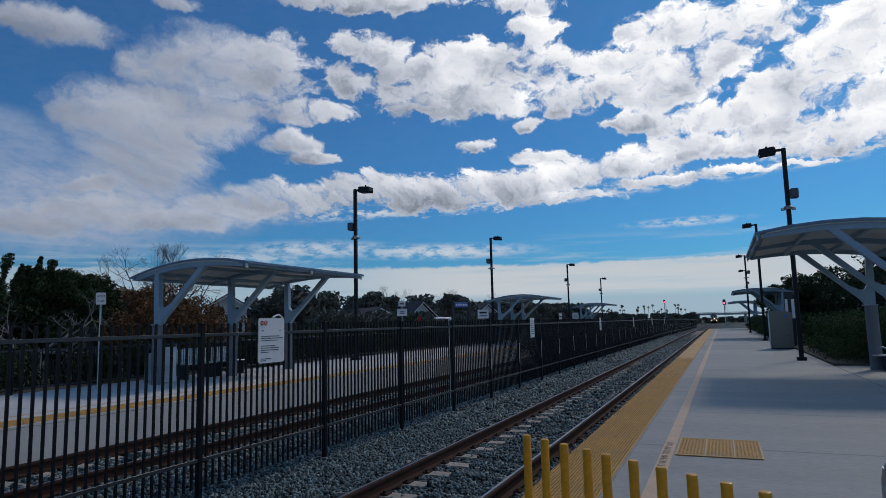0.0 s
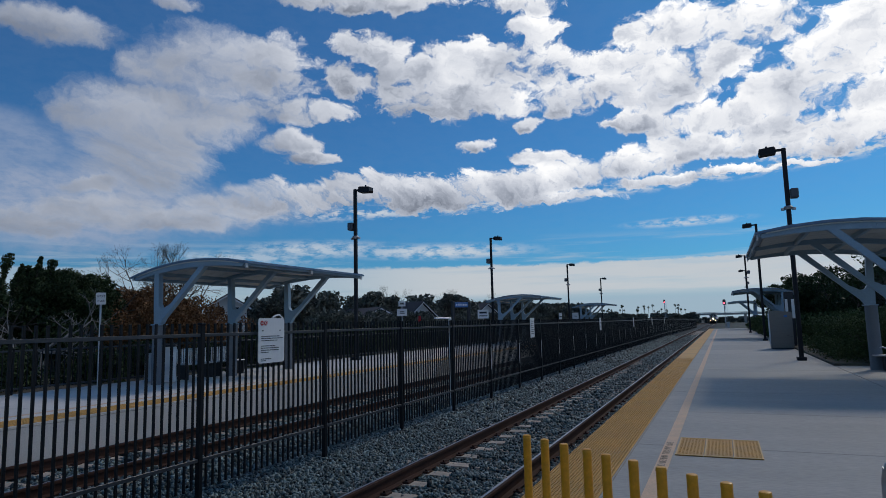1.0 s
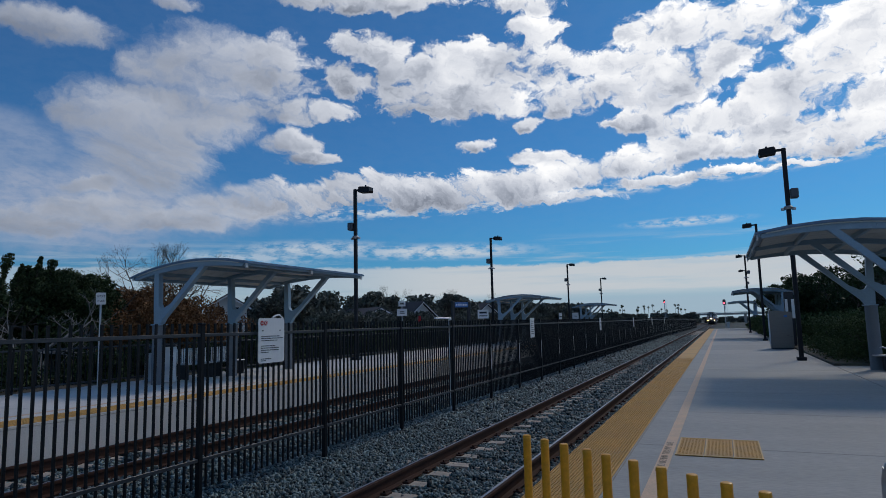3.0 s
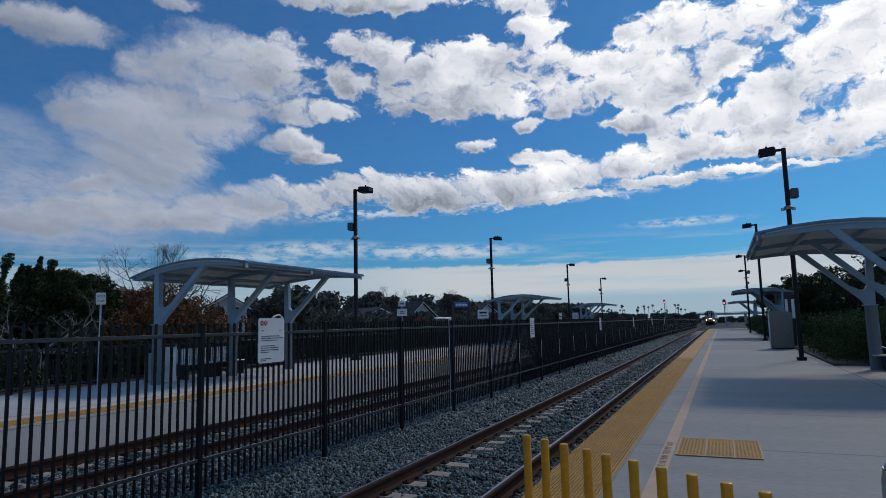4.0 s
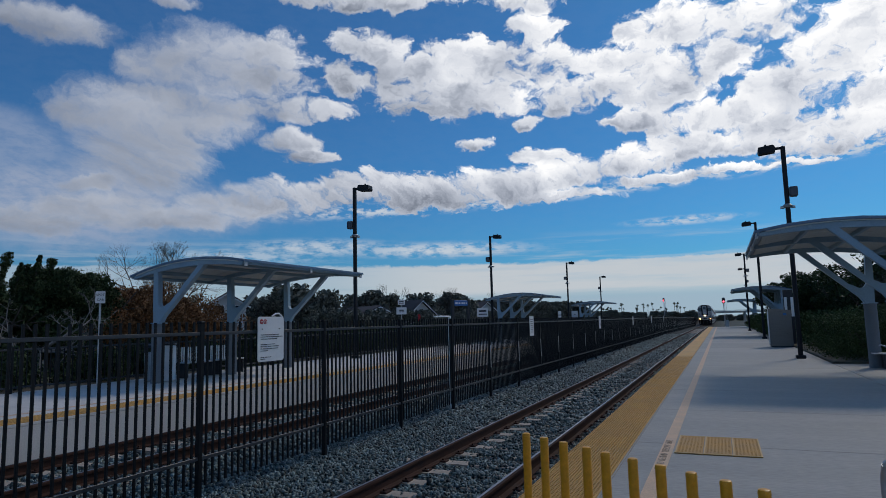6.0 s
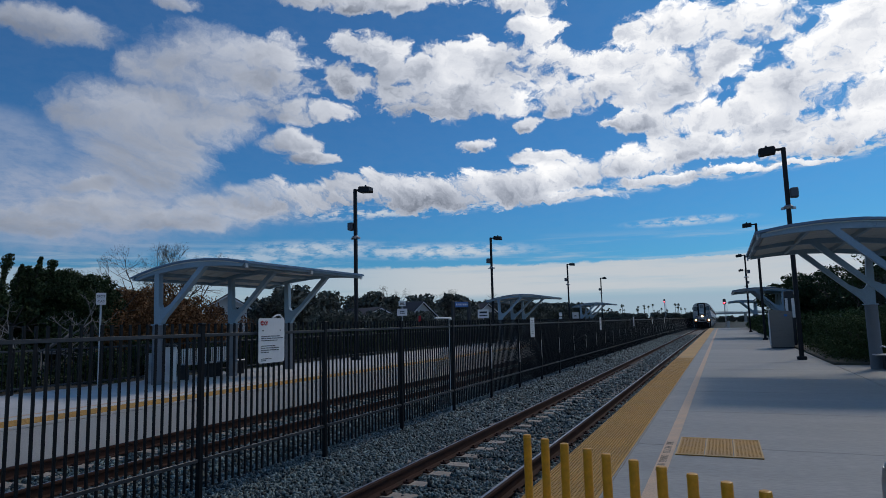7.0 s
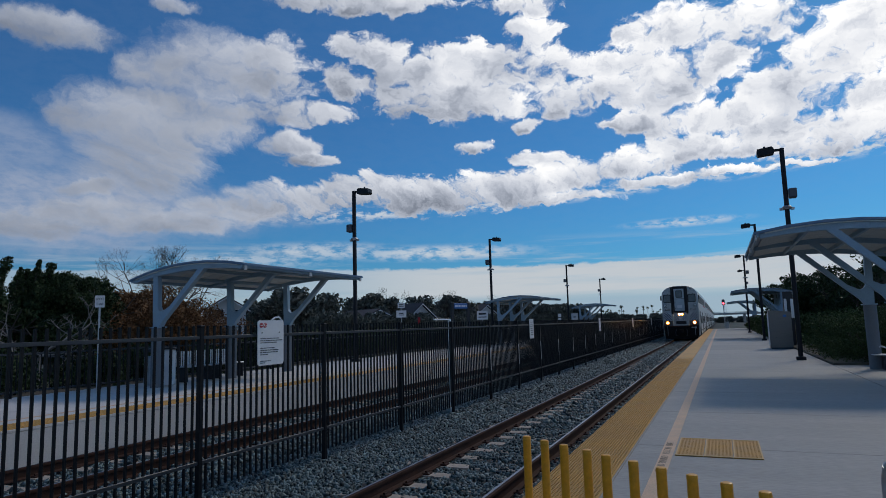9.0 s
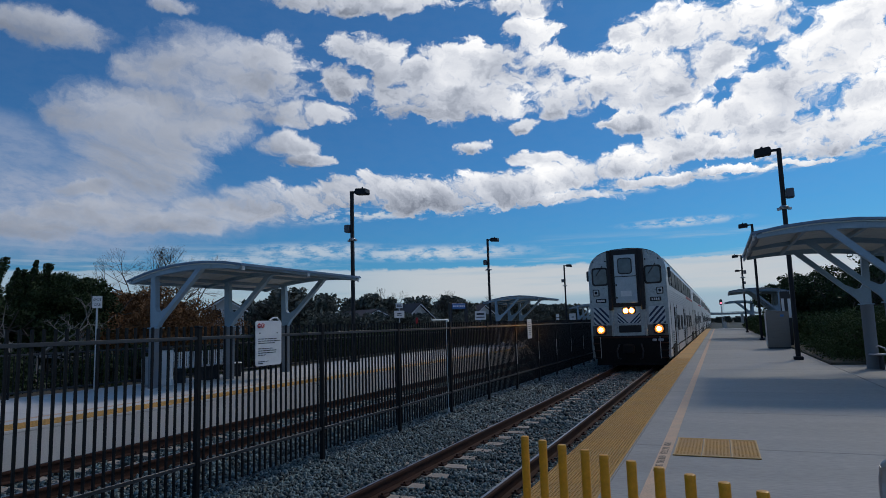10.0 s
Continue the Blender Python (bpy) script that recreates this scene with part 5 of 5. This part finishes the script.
def car_side(car, cab):
    """Windows, doors and fluted bands along both sides."""
    for sg in (-1, 1):
        x = sg * 1.523
        upper = [(1.1, 1.0)] if cab else []
        upper += [(2.6 + k * 2.62, 2.36) for k in range(8)]
        for y, w in upper:
            s = Shape()
            s.prism(rounded(w, 0.68, 0.09), lambda u, v, q, y=y: (x + sg * (q - 0.012), y + w / 2 + u, 3.62 + v), 0.024)
            f = part("window", s, M_CARFACE, car)
            g = Shape()
            g.prism(rounded(w - 0.1, 0.58, 0.07), lambda u, v, q, y=y: (x + sg * (q + 0.0122), y + w / 2 + u, 3.62 + v), 0.004)
            part("pane", g, M_SIDEGLASS, f)
        for y in (6.2, 8.9, 15.0, 17.7, 20.4):
            s = Shape()
            s.prism(rounded(1.5, 0.72, 0.09), lambda u, v, q, y=y: (x + sg * (q - 0.012), y + u, 1.72 + v), 0.024)
            f = part("window", s, M_CARFACE, car)
            g = Shape()
            g.prism(rounded(1.4, 0.62, 0.07), lambda u, v, q, y=y: (x + sg * (q + 0.0122), y + u, 1.72 + v), 0.004)
            part("pane", g, M_SIDEGLASS, f)
        for y in (4.1, 12.2):
            s = Shape()
            s.box((x, y, 1.42), (0.03, 1.35, 1.95), 0.01)
            dr = part("door", s, M_CARDOOR, car, "grey sliding side door")
            for dy in (-0.7, 0.7):
                k = Shape()
                k.box((x + sg * 0.004, y + dy, 1.42), (0.036, 0.05, 2.0), 0.004)
                part("door_seal", k, M_CARFACE, dr)
            g = Shape()
            g.box((x + sg * 0.014, y, 1.85), (0.008, 0.7, 0.7), 0.002)
            part("pane", g, M_SIDEGLASS, dr)
        for k in range(6):
            s = Shape()
            s.box((x, CAR_LEN / 2, 2.62 + k * 0.09), (0.02, CAR_LEN - 0.5, 0.035), 0.006)
            part("flute", s, M_CAR, car)
        for z in (4.28, 0.75):
            s = Shape()
            s.box((sg * (1.42 if z > 2 else 1.515), CAR_LEN / 2, z), (0.05, CAR_LEN - 0.3, 0.05), 0.008)
            part("rain_gutter", s, M_CARDARK if z < 2 else M_CAR, car)
        for y in (2.0, 10.4, 14.1, 22.6):
            s = Shape()
            s.box((x, y, 1.15), (0.022, 0.9, 0.55), 0.006)
            lv = part("louvre_frame", s, M_CARDOOR, car)
            for j in range(5):
                q = Shape()
                q.box((x + sg * 0.009, y, 0.96 + j * 0.095), (0.012, 0.8, 0.04), 0.003)
                part("louvre", q, M_CARFACE, lv)
        # flat dark panels paint the shade of the openings over the bogies
        for y in (3.1, CAR_LEN - 3.3):
            s = Shape()
            s.prism([(-1.75, 0.34), (1.75, 0.34), (1.5, 0.95), (-1.5, 0.95)], lambda u, v, q, y=y: (x + sg * (q - 0.01), y + u, v), 0.02)
            part("bogie_shade_panel", s, M_CARDARK, car, "dark panel painting the shaded opening above the bogie")
        for y in (1.0, 3.2, 5.1, 11.2, 13.2, 18.8, 24.6):
            s = Shape()
            s.box((x, y, 1.5), (0.014, 0.03, 2.1), 0.003)
            part("panel_joint", s, M_CARFACE, car)
        # the red reflection on the side is painted on as a plain band
        s = Shape()
        s.box((x, CAR_LEN * 0.78, 3.16), (0.016, CAR_LEN * 0.36, 0.14), 0.003)
        part("reflection_band", s, M_REDREFLECTION, car, "red band below the windows, a painted reflection")


def build_bogie(car, y):
    b = part("bogie", Shape().box((0, y, 0.52), (2.2, 3.4, 0.34), 0.06).box((1.1, y, 0.5), (0.2, 3.2, 0.3), 0.05).box((-1.1, y, 0.5), (0.2, 3.2, 0.3), 0.05), M_CARDARK, car)
    for dy in (-1.3, 1.3):
        for sg in (-1, 1):
            w = Shape()
            w.rod((sg * 0.69, y + dy, 0.45), (sg * 0.82, y + dy, 0.45), 0.45, n=28)
            w.rod((sg * 0.66, y + dy, 0.45), (sg * 0.69, y + dy, 0.45), 0.48, n=28)
            part("wheel", w, M_RUST, b)


def build_car(name, label):
    """Local frame: y runs back from the front end, z up from the rail head."""
    car = thing(name, label, "railway car", group="cars of the train")
    s = Shape()
    s.prism(car_outline(), lambda u, v, q: (u, q, v), CAR_LEN - 0.35)
    part("body", s, M_CAR, car)
    r = Shape()
    ro = [(p, q) for p, q in car_outline() if q > 4.5]
    ro = sorted(ro)
    r.prism([(p, q + 0.006) for p, q in ro] + [(p, q - 0.02) for p, q in ro[::-1]], lambda p, q, w: (p, w - 0.035, q), CAR_LEN - 0.30)
    part("roof", r, M_CARDARK, car, "dark sooty roof")
    u = Shape()
    u.box((0, CAR_LEN / 2, 0.62), (2.5, CAR_LEN - 1.0, 0.5), 0.05)
    part("underframe", u, M_CARDARK, car)
    g = Shape()
    g.box((0, CAR_LEN - 0.2, 2.4), (1.4, 0.6, 3.2), 0.05)
    part("gangway", g, M_CARDARK, car)
    for y in (3.1, CAR_LEN - 3.3):
        build_bogie(car, y)
    return car


def build_cab_car():
    car = build_car("cab_car", "silver double-deck cab car with blue striped end and bright headlights")
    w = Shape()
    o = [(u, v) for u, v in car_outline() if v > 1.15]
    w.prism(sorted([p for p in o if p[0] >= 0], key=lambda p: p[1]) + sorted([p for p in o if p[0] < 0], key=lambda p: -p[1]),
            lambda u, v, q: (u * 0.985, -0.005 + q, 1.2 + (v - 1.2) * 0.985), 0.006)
    part("end_wall", w, M_CARFRONT_SHADE, car, "stainless end wall, its shade painted in as grey")
    # the end wall is open below the floor; a black sheet paints its shade
    f = Shape()
    f.prism([(-1.46, 1.28), (1.46, 1.28), (1.40, 0.36), (-1.40, 0.36)], lambda u, v, q: (u, -0.012 - q, v), 0.02)
    part("end_shade_sheet", f, M_CARDARK, car, "black apron sheet painting the open shade below the end wall")
    o = car_outline()
    rim = Shape()
    inner = [(u * 0.955, 1.0 + (v - 1.0) * 0.972) for u, v in o]
    n = len(o)
    rim.add([(u, -0.03, v) for u, v in o] + [(u, -0.03, v) for u, v in inner] + [(u, 0.0, v) for u, v in o] + [(u, 0.0, v) for u, v in inner],
            [(k, (k + 1) % n, n + (k + 1) % n, n + k) for k in range(n)] + [(k, (k + 1) % n, 2 * n + (k + 1) % n, 2 * n + k) for k in range(n)]
            + [(n + k, n + (k + 1) % n, 3 * n + (k + 1) % n, 3 * n + k) for k in range(n)])
    part("end_rim", rim, M_CARFRONT_SHADE, car)
    s = Shape()
    s.box((-0.03, -0.06, 3.58), (1.42, 0.14, 2.30), 0.03)
    sur = part("door_surround", s, M_CARFACE, car, "black surround of the end door")
    for sg in (-1, 1):
        s = Shape()
        s.box((-0.03 + sg * 0.62, -0.15, 3.5), (0.16, 0.20, 2.40), 0.03)
        part("surround_post", s, M_CARFACE, sur)
    s = Shape()
    s.box((-0.03, -0.145, 3.55), (0.84, 0.04, 1.94), 0.015)
    door = part("end_door", s, M_CARDOOR, car, "grey end door with a window")
    s = Shape()
    s.prism(rounded(0.56, 0.66, 0.12), lambda u, v, q: (u - 0.03, -0.168 - q, 4.06 + v), 0.014)
    part("window_gasket", s, M_CARFACE, door)
    s = Shape()
    s.prism(rounded(0.48, 0.58, 0.10), lambda u, v, q: (u - 0.03, -0.184 - q, 4.06 + v), 0.004)
    part("pane", s, M_CABGLASS_SKY, door)
    for z, w, h, m in ((3.64, 0.84, 0.03, M_CARFACE), (2.95, 0.42, 0.22, M_CAR), (3.3, 0.06, 0.08, M_DARK), (2.8, 0.06, 0.08, M_DARK)):
        s = Shape()
        s.box((-0.03 if w > 0.1 else -0.40, -0.172, z), (w, 0.016, h), 0.004)
        part("door_fitting", s, m, door)
    for sg in (-1, 1):
        x = sg * 1.03 - 0.02
        s = Shape()
        s.prism(rounded(0.66, 0.74, 0.11), lambda u, v, q, x=x: (u + x, -0.008 - q, 3.68 + v), 0.028)
        w = part("cab_window", s, M_CARFACE, car, "cab window with a black rubber gasket")
        s = Shape()
        s.prism(rounded(0.53, 0.61, 0.09), lambda u, v, q, x=x: (u + x, -0.038 - q, 3.68 + v), 0.004)
        part("pane", s, M_CABGLASS_SKY, w)
        s = Shape()
        s.rod((x + 0.12, -0.055, 4.12), (x - 0.16, -0.055, 3.72), 0.018, n=6)
        part("wiper", s, M_DARK, w)
        for dx in (-0.26, 0.24):
            s = Shape()
            s.rod((x + dx, -0.012, 4.30), (x + dx, -0.03, 4.30), 0.035, n=10)
            part("marker_lamp", s, M_CARFACE, car)
        s = Shape()
        s.box((sg * 1.24, -0.02, 3.03), (0.26, 0.05, 0.27), 0.02)
        k = part("socket_box", s, M_CARFACE, car)
        s = Shape()
        s.box((sg * 1.24, -0.048, 3.03), (0.19, 0.012, 0.20), 0.01)
        part("socket_plate", s, M_CAR, k)
        s = Shape()
        s.rod((sg * 1.24, -0.054, 3.03), (sg * 1.24, -0.075, 3.03), 0.06, n=16)
        part("socket_cap", s, M_CARFACE, k)
        s = Shape()
        s.box((sg * 1.06, -0.02, 2.70), (0.42, 0.05, 0.16), 0.03)
        k = part("number_box", s, M_CARFACE, car, "dark number box")
        s = Shape()
        for j in range(4):
            s.box((sg * 1.06 - 0.12 + j * 0.08, -0.047, 2.70), (0.055, 0.006, 0.085), 0.002)
        part("print_bar", s, M_WHITE, k)
        # slanting blue and white stripes
        s = Shape()
        s.box((sg * 1.08, -0.018, 2.08), (0.62, 0.03, 0.70), 0.008)
        pan = part("stripe_panel", s, M_STRIPEPALE, car, "white panel with slanting blue stripes")
        for j in range(7):
            c0 = -0.62 + j * 0.205
            pts = []
            for (u, v) in ((c0, -0.34), (c0 + 0.10, -0.34), (c0 + 0.10 + 0.62, 0.34), (c0 + 0.62, 0.34)):
                pts.append((u, v))
            clip = clip_box(pts, 0.30, 0.34)
            if len(clip) > 2:
                st = Shape()
                st.prism([(sg * u, v) for u, v in clip], lambda u, v, q: (sg * 1.08 + u, -0.034 - q, 2.08 + v), 0.003)
                part("stripe", st, M_STRIPE, pan)
        s = Shape()
        s.box((sg * 1.07, -0.010, 1.49), (0.76, 0.02, 0.42), 0.006)
        part("lower_panel", s, M_LOWPANEL, car, "dark brown panel round the ditch light")
        s = Shape()
        s.box((sg * 1.12, -0.03, 1.53), (0.42, 0.10, 0.37), 0.03)
        hs = part("ditch_light_housing", s, M_CARFACE, car)
        s = Shape()
        s.rod((sg * 1.12, -0.079, 1.53), (sg * 1.12, -0.086, 1.53), 0.165, n=24)
        part("glare_disc", s, M_GLARE, hs, "amber glowing disc imitating the lamp's glare halo")
        s = Shape()
        s.rod((sg * 1.12, -0.086, 1.53), (sg * 1.12, -0.10, 1.53), 0.085, n=20)
        part("lens", s, M_DITCH, hs, "glowing amber-white lens")
        s = Shape()
        s.box((sg * 1.60, 0.35, 3.75), (0.10, 0.22, 0.42), 0.03)
        part("mirror", s, M_DARK, car)
        s = Shape()
        s.box((sg * 0.64, -0.05, 1.82), (0.10, 0.10, 1.10), 0.02)
        part("collision_post", s, M_CARFRONT_SHADE, car)
    s = Shape()
    s.box((0.0, -0.03, 1.98), (0.90, 0.05, 0.78), 0.01)
    nose = part("nose_panel", s, M_CARFRONT_SHADE, car)
    s = Shape()
    s.box((0.0, -0.058, 1.98), (0.88, 0.006, 0.42), 0.002)
    part("stripe_ground", s, M_STRIPEPALE, nose)
    for sg in (-1, 1):
        for j in range(4):
            c0 = 0.02 + j * 0.14
            pts = [(c0, -0.20), (c0 + 0.07, -0.20), (c0 + 0.07 + 0.4, 0.20), (c0 + 0.4, 0.20)]
            clip = clip_box([(u - 0.22, v) for u, v in pts], 0.22, 0.20)
            if len(clip) > 2:
                st = Shape()
                st.prism([(sg * (u + 0.22), v) for u, v in clip], lambda u, v, q: (u, -0.0615 - q, 1.98 + v), 0.003)
                part("stripe", st, M_STRIPE, nose)
    s = Shape()
    s.box((0.02, -0.06, 2.27), (0.52, 0.10, 0.26), 0.04)
    hl = part("headlight_housing", s, M_CARFACE, car)
    for x in (-0.10, 0.13):
        s = Shape()
        s.rod((x, -0.109, 2.27), (x, -0.116, 2.27), 0.125, n=24)
        part("glare_disc", s, M_GLARE, hl, "amber glowing disc imitating the lamp's glare halo")
        s = Shape()
        s.rod((x, -0.116, 2.27), (x, -0.13, 2.27), 0.080, n=20)
        part("lens", s, M_HEADLIGHT, hl, "glowing warm headlight lens")
    s = Shape()
    s.box((0.02, -0.05, 1.55), (0.86, 0.07, 0.28), 0.02)
    part("grille", s, M_CARFACE, car)
    s = Shape()
    s.box((0, -0.35, 0.78), (0.30, 0.75, 0.30), 0.05)
    s.box((0, -0.72, 0.78), (0.42, 0.22, 0.40), 0.06)
    part("coupler", s, M_CARDARK, car)
    s = Shape()
    s.prism([(-1.35, 0.0), (1.35, 0.0), (1.30, 0.55), (-1.30, 0.55)], lambda u, v, q: (u, -0.25 + abs(u) * 0.18 - q, 0.12 + v), 0.04)
    part("pilot", s, M_CARDARK, car, "black pilot plate above the rails")
    for sg in (-1, 1):
        s = Shape()
        s.tube([(sg * 0.42, -0.10, 0.95), (sg * 0.50, -0.28, 0.70), (sg * 0.46, -0.34, 0.42), (sg * 0.36, -0.30, 0.38)], 0.03, 8)
        part("brake_hose", s, M_DARK, car, "black rubber brake hose")
        for z in (0.42, 0.70, 0.98):
            s = Shape()
            s.box((sg * 1.30, -0.12, z), (0.30, 0.20, 0.03), 0.006)
            part("step_tread", s, M_RUST, car)
        s = Shape()
        s.rod((sg * 1.14, -0.20, 0.40), (sg * 1.14, -0.20, 1.24), 0.014, n=8)
        part("grab_bar", s, M_GALV, car)
    s = Shape()
    s.box((0, -0.045, 1.22), (2.84, 0.05, 0.07), 0.01)
    part("buffer_beam", s, M_RUST, car, "rusty beam below the end wall")
    for x, w in ((0.92, 0.16), (1.16, 0.2)):
        s = Shape()
        s.box((x, -0.06, 1.10), (w, 0.08, 0.10), 0.02)
        part("hose_bracket", s, M_GALV, car)
    car_side(car, True)
    return car


def clip_box(poly, hw, hh):
    """The part of a convex outline inside a box of half sizes hw, hh."""
    for ax, lim, sg in ((0, hw, 1), (0, hw, -1), (1, hh, 1), (1, hh, -1)):
        out = []
        for k in range(len(poly)):
            a, b = poly[k - 1], poly[k]
            ia, ib = sg * a[ax] <= lim + 1e-9, sg * b[ax] <= lim + 1e-9
            if ia != ib:
                t = (sg * lim - a[ax]) / (b[ax] - a[ax])
                out.append((a[0] + t * (b[0] - a[0]), a[1] + t * (b[1] - a[1])))
            if ib:
                out.append(b)
        poly = out
    return poly


TRACK_X = -3.30
build_ground()
build_track("track_near", TRACK_X)
build_track("track_far", -8.85)
build_platform_near()
build_platform_far()
build_tactile("tactile_strip_near", -1.72, -1.09, 0.004, -2.0, 94.0, 26.0, "yellow tactile strip of truncated domes at the platform edge")
build_tactile("tactile_strip_far", -11.05, -10.46, LEFT_Z + 0.004, 0.0, 94.0, 16.0, "yellow tactile strip at the far platform's edge")
build_line_and_pad()
build_fence("fence_between_tracks", FENCE_X, -0.56, 1.645, -1.95, 172.0, 2.70, 0.1175, (1.46, -0.06), 0.026, 0.066, 33.0, "black steel picket fence standing between the tracks", True)
build_fence("fence_behind_platform", -15.65, 0.02, 1.22, -2.0, 96.0, 2.4, 0.12, (1.12, 0.22), 0.02, 0.05, 30.0, "low black steel railing behind the far platform")
place_canopies()
place_lamps()
build_fence_notice()
build_fence_strips()
build_signs()
build_far_platform_things()
build_near_platform_things()
build_houses()
build_signal(0.6, 150.0, 5.6, 0)
build_signal(-17.4, 225.0, 8.4, 0)
build_bridge()
build_plants()
build_stones()

cab = build_cab_car()
coach = build_car("passenger_car", "silver double-deck passenger car of the train")
car_side(coach, False)
coaches = [coach] + [copy_thing(coach, pose(0, 0, 0)) for _ in range(4)]

SPEED, FRONT_END = 34.0, 26.4


def motions():
    """The train runs in towards the camera at a steady pace."""
    for k, car in enumerate([cab] + coaches):
        rows = []
        for j in range(21):
            t = j * 0.5
            y = FRONT_END + SPEED * (10.0 - t) + k * CAR_LEN
            rows.append((t, pose(TRACK_X + bend(y), y, RAIL_Z + dip(y))))
        walk(car, rows)


motions()
